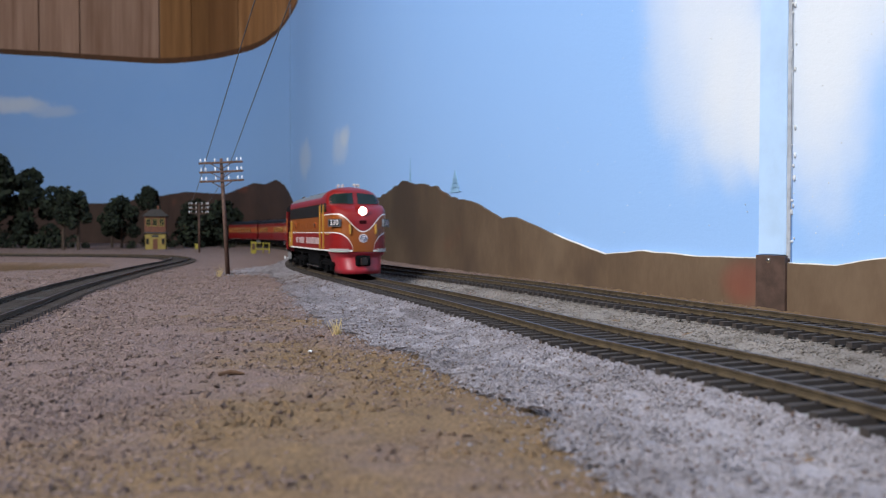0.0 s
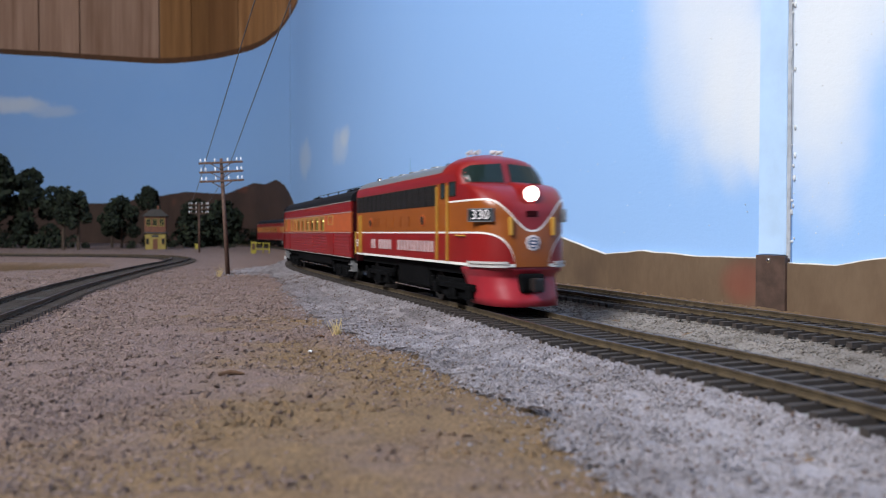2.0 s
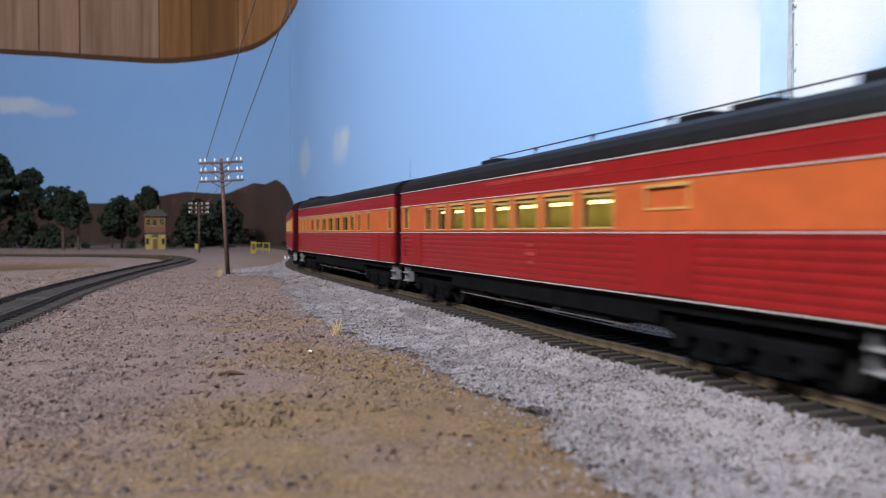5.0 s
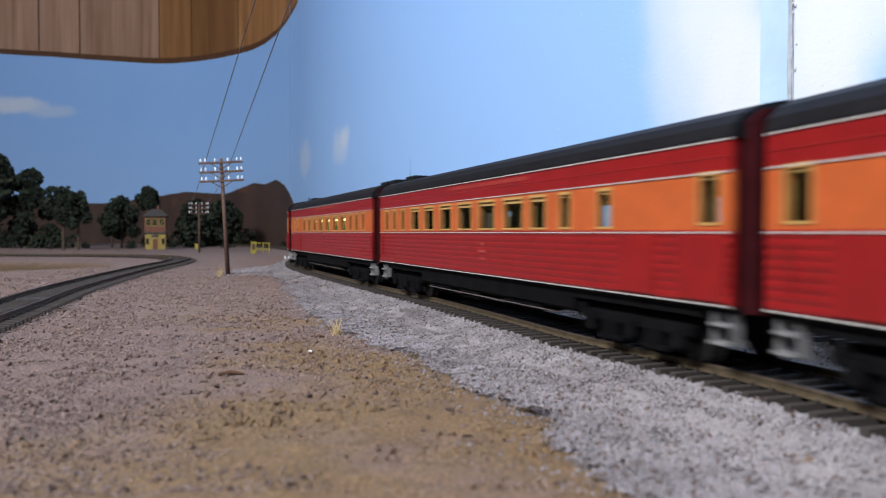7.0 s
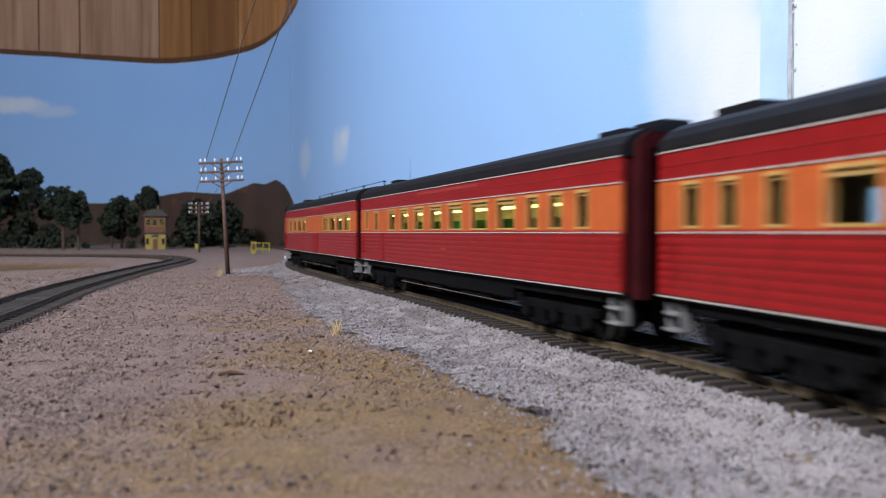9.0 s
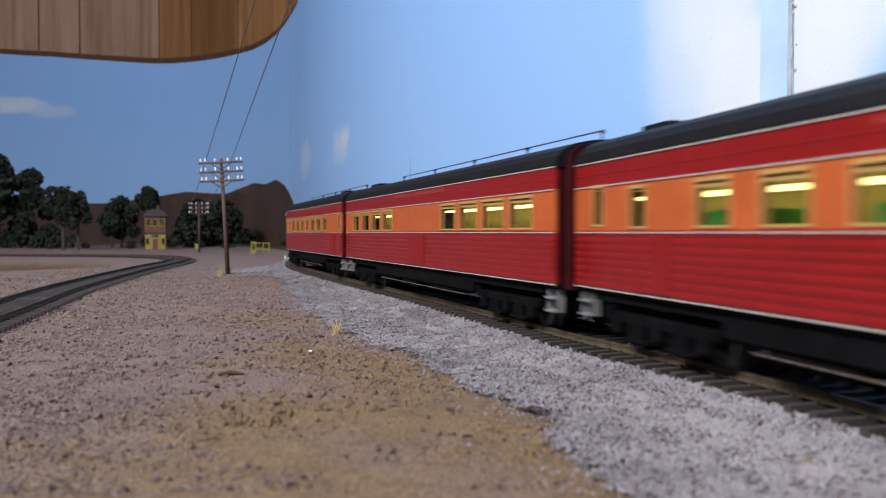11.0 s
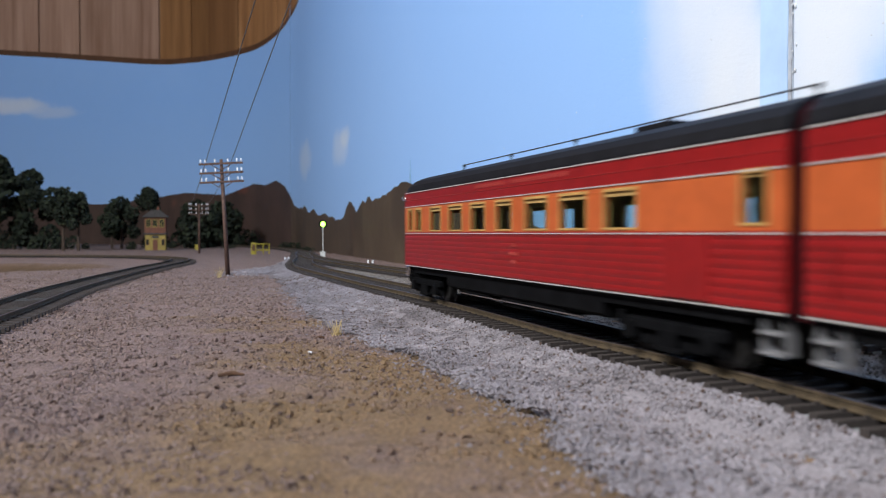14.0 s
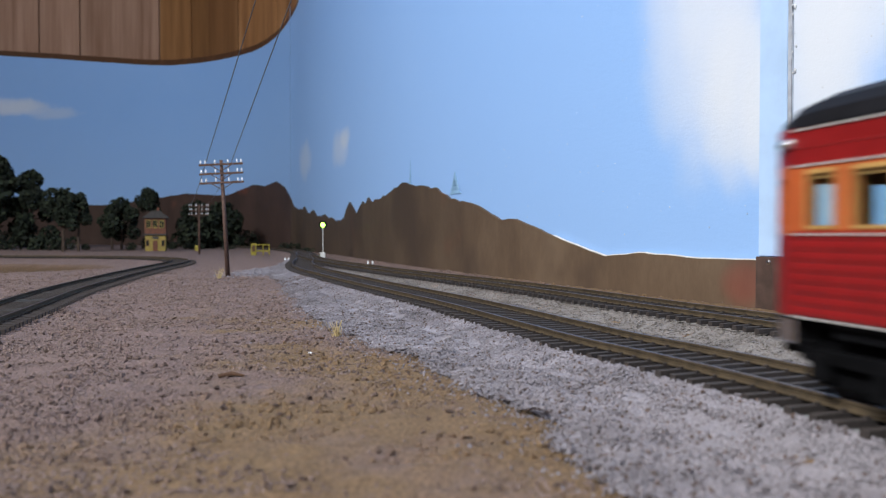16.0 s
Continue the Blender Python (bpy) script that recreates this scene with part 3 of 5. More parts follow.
        ball(bm, (q[0], q[1], rng.uniform(20, 190)), rng.uniform(0.25, 0.75), 6, (1, 1, rng.uniform(0.8, 2)))
    part("filler", bm, M["sealant"], sky, "dried blobs of filler along the joint", True)
    # specks on the pale board
    bm = bmesh.new()
    for _ in range(420):
        s = rng.uniform(640, 1200) if rng.random() < 0.3 else rng.uniform(640, 786)
        q = WALL.side(s, 0.5)
        ball(bm, (q[0], q[1], rng.uniform(28, 200)), rng.uniform(0.1, 0.36), 6)
    part("paint_nibs", bm, M["sealant"], sky, "hard nibs in the paint", True)
    # panelled wall above and behind the low part of the board
    wall = thing("panelled_wall", "brown wood-panelled room wall above the painted board", "wall", kind="structure")
    cuts = (2080, 2225, 2370, 2453, 2669, 2877, 3002, 3291, 3432, 3580, 3760, 3980, 4195)
    for a, b in zip(cuts, cuts[1:]):
        sheet("plank", a + 3.0, b - 3.0, 15, 9, lambda q: 1440, M["wood_pale"] if a >= 3001 else M["wood"], 60, "", 300, wall)
    back = sheet("wall_backing", 2080, 4195, 22, 5, lambda q: 1440, M["trim_dark"], 60, "", 300, wall)
    back["label"] = "dark grooves between the boards"


# ---------------------------------------------------------------- track


def ribbon(line, s0, s1, off, prof, step):
    """Sweep a profile of (across, up) along a line at a distance to its left."""
    n = max(2, int((s1 - s0) / step))
    verts, faces = [], []
    k = len(prof)
    for s in np.linspace(s0, s1, n):
        c, h = line.at(s), line.heading(s)
        for a, z in prof:
            o = off + a
            verts.append((c[0] - math.sin(h) * o, c[1] + math.cos(h) * o, c[2] + z))
    for i in range(n - 1):
        for j in range(k):
            a, b = i * k + j, i * k + (j + 1) % k
            faces.append((a, b, b + k, a + k))
    faces += [tuple(range(k)), tuple(range((n - 1) * k, n * k))]
    return verts, faces


RAIL = [(-0.9, 0.0), (0.9, 0.0), (0.9, 0.2), (0.22, 0.4), (0.22, 1.15), (0.5, 1.3), (0.5, 1.75), (-0.5, 1.75), (-0.5, 1.3), (-0.22, 1.15), (-0.22, 0.4), (-0.9, 0.2)]


GAUGE = 9.3         # half the distance between the rails, mm


def track(name, line, s0, s1, top, label, near, dark=False):
    """Rails on single ties; near: the stretch (s0, s1) whose ties are separate pieces."""
    ob = thing(name, label, "railway track")
    for side in (-GAUGE - 0.8, GAUGE - 0.8):
        prof = [(a, z + top - 1.8) for a, z in RAIL]
        v, f = ribbon(line, s0, s1, side, prof, 6)
        raw("rail", v, f, M["rail"], ob)
        v, f = ribbon(line, s0, s1, side, [(-0.42, top - 0.06), (0.42, top - 0.06), (0.42, top), (-0.42, top)], 6)
        raw("rail_head", v, f, M["rail_top"], ob, "worn running surface")
    bm = boxed(-0.9, 0.9, -17.6, 16.2, -1.5, 0, 0.1)
    for x, y in ((0.7, GAUGE - 2.4), (-0.7, GAUGE + 0.9), (0.7, -GAUGE - 2.5), (-0.7, -GAUGE + 0.8)):
        box(bm, x * 0.7 - 0.3, x * 0.7 + 0.3, y - 0.4, y + 0.4, 0, 0.45)
    tie = part("tie", bm, M["tie"], ob)
    mesh = tie.data
    rest_v, rest_f = [], []
    base = np.array([v.co[:] for v in mesh.vertices]) * 1000
    polys = [tuple(p.vertices) for p in mesh.polygons]
    rng = random.Random(3)
    s, first = s0 + 2, True
    while s < s1:
        c, h = line.at(s), line.heading(s) + rng.uniform(-0.03, 0.03)
        m = Matrix.Translation((c[0] / 1000, c[1] / 1000, (top - 1.8 + c[2]) / 1000)) @ Matrix.Rotation(h, 4, "Z")
        if near[0] < s < near[1]:
            o = tie if first else new("tie", mesh)
            o.parent, first = ob, False
            o.matrix_local = m
        else:
            k = len(rest_v)
            rest_v += [tuple((m @ Vector(q / 1000)) * 1000) for q in base]
            rest_f += [tuple(k + i for i in p) for p in polys]
        s += 5.3
    if rest_v:
        r = raw("far_ties", rest_v, rest_f, M["tie"], ob, "row of dark ties too far to tell apart")
        r["kind"] = "stuff"
    return ob


# ---------------------------------------------------------------- train


def extrude(bm, prof, x0, x1, closed=True):
    """A prism along x of a profile of (y, z)."""
    a = [bm.verts.new((x0, y, z)) for y, z in prof]
    b = [bm.verts.new((x1, y, z)) for y, z in prof]
    n = len(prof)
    for i in range(n if closed else n - 1):
        j = (i + 1) % n
        bm.faces.new((a[i], a[j], b[j], b[i]))
    if closed:
        bm.faces.new(a[::-1])
        bm.faces.new(b)
    bmesh.ops.recalc_face_normals(bm, faces=bm.faces)
    return bm


def pierced(x0, x1, y0, y1, z0, z1, holes):
    """One flat panel with rectangular openings (a, b, low, high) cut through it."""
    xs = sorted({x0, x1, *[h[0] for h in holes], *[h[1] for h in holes]})
    zs = sorted({z0, z1, *[h[2] for h in holes], *[h[3] for h in holes]})
    bm = bmesh.new()
    g = {}

    def vert(i, j, y):
        if (i, j, y) not in g:
            g[i, j, y] = bm.verts.new((xs[i], y, zs[j]))
        return g[i, j, y]

    def solid(i, j):
        if not (0 <= i < len(xs) - 1 and 0 <= j < len(zs) - 1):
            return False
        cx, cz = (xs[i] + xs[i + 1]) / 2, (zs[j] + zs[j + 1]) / 2
        return not any(a < cx < b and lo < cz < hi for a, b, lo, hi in holes)

    for i in range(len(xs) - 1):
        for j in range(len(zs) - 1):
            if not solid(i, j):
                continue
            for y in (y0, y1):
                bm.faces.new([vert(i, j, y), vert(i + 1, j, y), vert(i + 1, j + 1, y), vert(i, j + 1, y)])
            for di, dj, p, q in ((-1, 0, (i, j), (i, j + 1)), (1, 0, (i + 1, j), (i + 1, j + 1)), (0, -1, (i, j), (i + 1, j)), (0, 1, (i, j + 1), (i + 1, j + 1))):
                if not solid(i + di, j + dj):
                    bm.faces.new([vert(*p, y0), vert(*q, y0), vert(*q, y1), vert(*p, y1)])
    bmesh.ops.recalc_face_normals(bm, faces=bm.faces)
    return bm


def wheel_mesh(r):
    bm = bmesh.new()
    rod(bm, (0, -1.3, 0), (0, 1.3, 0), r, seg=20)
    rod(bm, (0, 1.0, 0), (0, 1.8, 0), r * 1.12, seg=20)
    rod(bm, (0, -1.6, 0), (0, -1.3, 0), r * 0.35, seg=10)
    return bm


def truck(parent, xc, axles, spacing, r, name="truck"):
    """A bogie: frame with springs and journal boxes, and its wheels one level deeper."""
    half = spacing * (axles - 1) / 2
    bm = bmesh.new()
    for sy in (-1, 1):
        y0, y1 = sorted((sy * 12.6, sy * 15.0))
        box(bm, xc - half - 4, xc + half + 4, y0, y1, r + 0.6, r + 3.0, 0.4)
        for i in range(axles):
            xa = xc - half + i * spacing
            box(bm, xa - 2.0, xa + 2.0, min(sy * 12.4, sy * 15.8), max(sy * 12.4, sy * 15.8), r - 2.0, r + 2.2, 0.5)
            if i < axles - 1:
                for k in (-1.6, 1.6):
                    rod(bm, (xa + spacing / 2 + k, sy * 14.6, r - 2.6), (xa + spacing / 2 + k, sy * 14.6, r + 1.2), 1.1)
                box(bm, xa + spacing / 2 - 4.5, xa + spacing / 2 + 4.5, min(sy * 12.8, sy * 15.4), max(sy * 12.8, sy * 15.4), r - 3.4, r - 2.5, 0.2)
        box(bm, xc - half - 3, xc + half + 3, *sorted((sy * 12.2, sy * 13.2)), r - 3.0, r + 4.4, 0.3)
        rod(bm, (xc - half - 3, sy * 15.2, r + 1.2), (xc - half - 3, sy * 15.2, r + 4.2), 1.0)
    box(bm, xc - 4, xc + 4, -12, 12, r, r + 3, 0.4)
    t = part(name, bm, M["black"], parent)
    mesh = None
    for i in range(axles):
        for sy in (-1, 1):
            if mesh is None:
                w = part("wheel", wheel_mesh(r), M["steel"], t)
                mesh = w.data
            else:
                w = new("wheel", mesh)
                w.parent = t
            w.matrix_local = mmpose(xc - half + i * spacing, sy * 9.3, r, 0, 0, 180 if sy > 0 else 0)
    return t


def text_mesh(parent, name, body, size, m, mat, stretch=1.0, label=""):
    cu = bpy.data.curves.new(name, "FONT")
    cu.body, cu.size, cu.extrude = body, size / 1000, 0.00006
    cu.align_x, cu.align_y = "CENTER", "CENTER"
    tmp = bpy.data.objects.new(name, cu)
    scene.collection.objects.link(tmp)
    me = bpy.data.meshes.new_from_object(tmp.evaluated_get(bpy.context.evaluated_depsgraph_get()))
    bpy.data.objects.remove(tmp)
    me.materials.append(mat)
    ob = new(name, me)
    ob.parent = parent
    ob.matrix_local = m @ Matrix.Diagonal((stretch, 1, 1, 1))
    if label:
        ob["label"] = label
    return ob


def side_pose(x, sy, z):
    """Upright on the side of a body, readable from outside."""
    return mmpose(x, sy * 17.35, z, 90, 0, 0 if sy < 0 else 180)


ROOF_PROF = [(17.4, 43.2), (17.4, 43.9), (16.7, 45.9), (14.9, 47.7), (11.5, 49.2), (6, 50.3), (0, 50.6), (-6, 50.3), (-11.5, 49.2), (-14.9, 47.7), (-16.7, 45.9), (-17.4, 43.9), (-17.4, 43.2)]


def coach(label, length, windows, doors=(), small=(), roof_rail=None, boxes=(), lit=(), tail=False, group="passenger cars of the train", blank=()):
    """A red and orange passenger car; u is measured back from its front coupling, the car's own x runs forward from its rear coupling."""
    car = thing("passenger_car", label, "train car", group=group)
    L = length
    x_front, x_rear = L - 3.0, 3.0 if not tail else 9.0

    def X(u):
        return L - u

    for sy in (-1, 1):
        y = lambda a: sy * a
        # ribbed lower side
        prof = [(y(16.0), 13.4)]
        z = 13.4
        while z < 26.2:
            prof += [(y(17.3), z + 0.25), (y(17.42), z + 0.85), (y(17.3), z + 1.45), (y(17.16), z + 1.65)]
            z += 1.8
        prof += [(y(17.3), 27.0), (y(16.0), 27.0)]
        part("ribbed_side", extrude(bmesh.new(), prof, x_rear, x_front), M["red"], car)
        # window band with openings
        holes = sorted([(X(b), X(a), 28.3, 36.2) for a, b in windows] + [(X(b), X(a), 28.8, 37.2) for a, b in doors] + [(X(b), X(a), 32.0, 36.0) for a, b in small])
        band = part("window_band", pierced(x_rear, x_front, *sorted((y(16.2), y(17.3))), 27.0, 37.6, holes), M["orange"], car, "orange window band")
        part("lining", pierced(x_rear + 1, x_front - 1.3, *sorted((y(15.5), y(15.9))), 16.0, 42.5, [h for h in holes if h[2] < 30]), M["interior"], car, "olive inside lining")
        for a, b, z0, z1 in holes:
            bm = bmesh.new()
            t = 0.45
            yf = sorted((y(16.9), y(17.55)))
            box(bm, a - t, b + t, *yf, z1, z1 + 0.7)
            box(bm, a - t, b + t, *yf, z0 - 0.5, z0)
            box(bm, a - t, a, *yf, z0, z1)
            box(bm, b, b + t, *yf, z0, z1)
            part("window_frame", bm, M["frame_gold"], band, "tan-gold window surround")
            mid = (a + b) / 2
            is_small = any(abs(mid - X((p + q) / 2)) < 0.1 for p, q in small)
            if is_small:
                part("shutter", boxed(a, b, *sorted((y(16.3), y(16.8))), z0, z1), M["orange"], band)
                continue
            part("blind", boxed(a, b, *sorted((y(16.75), y(16.95))), z1 - (1.1 if b - a > 8 else 0.7), z1), M["cream"], band, "cream roller blind at the top")
            ob = part("pane", boxed(a, b, *sorted((y(16.4), y(16.6))), z0, z1), M["clear_glass"], band, "clear window pane")
            ob.visible_shadow = False
        # letterboard, stripes
        part("letterboard", extrude(bmesh.new(), [(y(16), 37.6), (y(17.3), 37.6), (y(17.3), 40.2), (y(17.45), 40.3), (y(17.3), 40.5), (y(17.3), 43.4), (y(16), 43.4)], x_rear, x_front), M["red"], car)
        for z in (13.3, 27.0, 37.6, 43.2):
            part("stripe", boxed(x_rear, x_front, *sorted((y(17.2), y(17.62))), z - 0.12, z + 0.12), M["white"], car, "thin pale stripe")
        # lettering that cannot be read
        bm = bmesh.new()
        rng = random.Random(int(L) + len(windows))
        for x0, w in ((L * 0.5 - 26, 24), (L * 0.5 + 2, 34)):
            xx = x0
            while xx < x0 + w:
                c = rng.uniform(1.0, 1.7)
                box(bm, xx, xx + c, *sorted((y(17.2), y(17.42))), 41.2, 42.3)
                xx += c + 0.9
        part("lettering", bm, M["inkgold"], car, "faint gold lettering bars")
        bm = bmesh.new()
        for z, w in ((23.5, 3.2), (20.9, 6.5), (18.5, 4.0)):
            box(bm, L * 0.52 - w / 2, L * 0.52 + w / 2, *sorted((y(17.3), y(17.62))), z - 0.5, z + 0.5)
        part("number_mark", bm, M["inkgold"], car, "small worn mark on the side")
        # plain panels for doors and lockers
        for a, b in blank:
            part("side_door", boxed(X(b), X(a), *sorted((y(17.2), y(17.75))), 14.0, 26.4, 0.2), M["red"], car, "flush red side door")
        # grab irons and steps
        for u in ((7,) if tail else (7, L - 7)):
            bm = bmesh.new()
            for z in (9.3, 5.8):
                box(bm, X(u) - 2.6, X(u) + 2.6, *sorted((y(13.5), y(16.9))), z, z + 0.6, 0.2)
            box(bm, X(u) - 2.7, X(u) - 2.5, *sorted((y(13.5), y(16.0))), 5.8, 13)
            box(bm, X(u) + 2.5, X(u) + 2.7, *sorted((y(13.5), y(16.0))), 5.8, 13)
            part("steps", bm, M["step_silver"], car, "bright metal boarding steps")
            bm = bmesh.new()
            rod(bm, (X(u) + 3.0, y(17.9), 17), (X(u) + 3.0, y(17.9), 25), 0.22, seg=6)
            rod(bm, (X(u) + 3.0, y(17.2), 17), (X(u) + 3.0, y(17.9), 17), 0.22, seg=6)
            rod(bm, (X(u) + 3.0, y(17.2), 25), (X(u) + 3.0, y(17.9), 25), 0.22, seg=6)
            part("grab_iron", bm, M["red"], car)
    # roof
    bm = bmesh.new()
    if tail:
        secs = [(x_front, 1, 1), (22, 1, 1), (13, 0.985, 0.97), (7, 0.93, 0.86), (3, 0.83, 0.68), (0.0, 0.66, 0.42), (-1.7, 0.48, 0.12), (-2.0, 0.40, 0.02)]
        rows = []
        for x, wy, wz in secs:
            rows.append([bm.verts.new((x, yy * wy, 43.2 + (zz - 43.2) * wz)) for yy, zz in ROOF_PROF])
        for r0, r1 in zip(rows, rows[1:]):
            for i in range(len(ROOF_PROF) - 1):
                bm.faces.new((r0[i], r0[i + 1], r1[i + 1], r1[i]))
        bm.faces.new(rows[0])
        bm.faces.new(rows[-1])
        bmesh.ops.recalc_face_normals(bm, faces=bm.faces)
    else:
        extrude(bm, ROOF_PROF, x_rear - 0.3, x_front + 0.3)
    part("roof", bm, M["roof_black"], car, "black rounded roof", False)
    for a, b, w in boxes:
        part("roof_vent", boxed(X(b), X(a), -w, w, 49.2, 52.2, 0.5), M["roof_black"], car, "low black roof hatch")
    if roof_rail:
        a, b, k = roof_rail
        bm = bmesh.new()
        for i in range(k):
            u = a + (b - a) * i / (k - 1)
            rod(bm, (X(u), 0, 50.0), (X(u), 0, 53.4), 0.32, seg=6)
            box(bm, X(u) - 0.5, X(u) + 0.5, -0.5, 0.5, 52.7, 53.6)
        rod(bm, (X(a), 0, 53.4), (X(b), 0, 53.4), 0.2, seg=6)
        part("aerial_rail", bm, M["steel"], car, "thin grey rail on roof posts")
    # ends
    ends = [(x_front - 1.2, x_front, x_front, L - 0.3)] + ([] if tail else [(x_rear, x_rear + 1.2, 0.3, x_rear)])
    for a, b, c, d in ends:
        # End walls take the near-black red: the gap's shade put into their colour.
        part("end_wall", extrude(bmesh.new(), [(-16.8, 13), (16.8, 13), (16.8, 44), (12, 48.2), (-12, 48.2), (-16.8, 44)], a, b), M["diaphragm"], car)
        bm = bmesh.new()
        arch = [(-14.2, 12), (-11.2, 12), (-11.2, 45.0), (11.2, 45.0), (11.2, 12), (14.2, 12), (14.2, 46.4), (11.6, 48.4), (-11.6, 48.4), (-14.2, 46.4)]
        rings = []
        for q in range(5):
            o = 0.35 if q % 2 else 0.0
            rings.append([bm.verts.new((c + (d - c) * q / 4, yy - math.copysign(o, yy), zz - (o if zz > 46 else 0))) for yy, zz in arch])
        for r0, r1 in zip(rings, rings[1:]):
            for i in range(len(arch)):
                k = (i + 1) % len(arch)
                bm.faces.new((r0[i], r0[k], r1[k], r1[i]))
        bm.faces.new(rings[0][::-1])
        bm.faces.new(rings[-1])
        bmesh.ops.recalc_face_normals(bm, faces=bm.faces)
        part("diaphragm", bm, M["diaphragm"], car, "dark red folded gangway bellows")
        part("gangway_door", boxed(a - 0.4, b + 0.4, -6, 6, 14, 40), M["black"], car)
    if tail:
        # rounded end: curved wall with windows, marker lamp
        for z0, z1, mat, nm in ((13.4, 27, "red", "rounded_end"), (27, 28.6, "orange", "end_band"), (35.8, 37.6, "orange", "end_band"), (37.6, 43.6, "red", "end_letterboard"), (28.6, 35.8, "orange", "end_band")):
            bm = bmesh.new()
            n = 20
            for i in range(n):
                if z0 == 28.6 and i % 4 in (1, 2):
                    continue
                p0, p1 = [math.pi * (0.5 + (i + k) / n) for k in (0, 1)]
                vs = []
                for z in (z0, z1):
                    for p in (p0, p1):
                        for r in (1.0, 0.93):
                            vs.append(bm.verts.new((9 + 11.0 * r * math.cos(p), 17.3 * r * math.copysign(abs(math.sin(p)) ** 0.8, math.sin(p)), z)))
                for f in ((0, 2, 6, 4), (1, 5, 7, 3), (0, 1, 3, 2), (4, 6, 7, 5), (0, 4, 5, 1), (2, 3, 7, 6)):
                    bm.faces.new([vs[q] for q in f])
            bmesh.ops.recalc_face_normals(bm, faces=bm.faces)
            part(nm, bm, M[mat], car)
        bm = bmesh.new()
        n = 20
        for i in range(n):
            p0, p1 = [math.pi * (0.5 + (i + k) / n) for k in (0, 1)]
            bm.faces.new([bm.verts.new((9 + 10.2 * math.cos(p), 15.9 * math.copysign(abs(math.sin(p)) ** 0.8, math.sin(p)), z)) for p, z in ((p0, 28.6), (p1, 28.6), (p1, 35.8), (p0, 35.8))])
        part("end_pane", bm, M["clear_glass"], car, "curved rear window").visible_shadow = False
        part("marker_lamp", ball(bmesh.new(), (8.0, -17.6, 41.2), 1.35, 10, (1.4, 0.8, 0.7)), M["chrome"], car, "small round marker lamp", True)
        part("rear_steps", box(bmesh.new(), 4.0, 8.5, -15.8, -11, 8.4, 13, 0.5), M["chrome"], car)
        bm = bmesh.new()
        box(bm, -1.6, 2.4, -9, 9, 11.2, 13.2, 0.4)
        part("rear_sill", bm, M["black"], car)
        part("rear_apron", boxed(2.5, 12, -13.5, 13.5, 6.5, 13.3, 0.8), M["black"], car)
    # floor, inside fittings
    part("cabin_floor", boxed(x_rear + 1.5 + (8 if tail else 0), x_front - 1.5, -15.9, 15.9, 14.5, 15.5), M["interior"], car)
    k = 0
    u = windows[0][0] + 4
    while u < windows[-1][1]:
        for sy in (-1, 1):
            bm = bmesh.new()
            box(bm, X(u) - 2.2, X(u) + 2.2, *sorted((sy * 3, sy * 13)), 15.5, 20.5, 0.6)
            box(bm, X(u) - 2.6, X(u) - 1.4, *sorted((sy * 3, sy * 13)), 19, 31.2 if "green" in label else 27.8, 0.5)
            part("seat", bm, M["seat_green"] if (k % 3 == 0 or "green" in label) else M["interior"], car)
        u += 13
        k += 1
    bm = bmesh.new()
    for a, b in lit:
        box(bm, X(b), X(a), -3.2, 3.2, 34.9, 35.5)
    # Partition added behind the windows so that they show yellow light.
    if lit and not tail and len(lit) + len(boxes) > 2:
        for a, b in lit:
            part("partition", boxed(X(b), X(a), 5.0, 5.8, 15.5, 40.0), M["interior"], car, "olive inside partition added to catch the strip light")
    if lit:
        part("interior_light", bm, M["lit"], car, "warm lit ceiling strip")
    # underside
    prof = [(-15.8, 13.3), (-15.8, 7.6), (-13.5, 6.4), (13.5, 6.4), (15.8, 7.6), (15.8, 13.3)]
    part("underframe", extrude(bmesh.new(), [(-16.2, 13.4), (-16.2, 12.0), (16.2, 12.0), (16.2, 13.4)], x_rear + (7 if tail else 0), x_front), M["black"], car)
    part("skirt", extrude(bmesh.new(), prof, 56 if tail else 62, L - 62), M["black"], car, "black underfloor skirt")
    for a, b in ((x_rear + 8, 56 if tail else 62), (L - 62, x_front - 10)):
        part("truck_skirt", boxed(a, b, -15.7, 15.7, 10.4, 13.2, 0.2), M["black"], car)
    for a, b, z in ((72, 92, 4.6), (102, 120, 4.2), (L - 108, L - 82, 4.8)):
        part("battery_box", boxed(a, b, -14.6, -5, z, 7.2, 0.5), M["black"], car)
        part("battery_box", boxed(a + 3, b + 3, 5, 14.6, z, 7.2, 0.5), M["black"], car)
    part("air_pipe", rods([(70, -15.4, 5.8), (L - 70, -15.4, 5.8)], 0.3), M["chrome"], car, "thin bright pipe")
    for xc in (38 if not tail else 27, L - 38):
        truck(car, xc, 2 if tail else 3, 27 if tail else 17, 5.2)
        part("bolster", boxed(xc - 5, xc + 5, -8, 8, 8, 12.2), M["black"], car)
    for x0, d in ((L - 6, 1), (6, -1)):
        if tail and d < 0:
            continue
        part("coupler", boxed(min(x0, x0 + d * 6), max(x0, x0 + d * 6), -2, 2, 8.2, 11.0, 0.5), M["steel"], car)
    return car


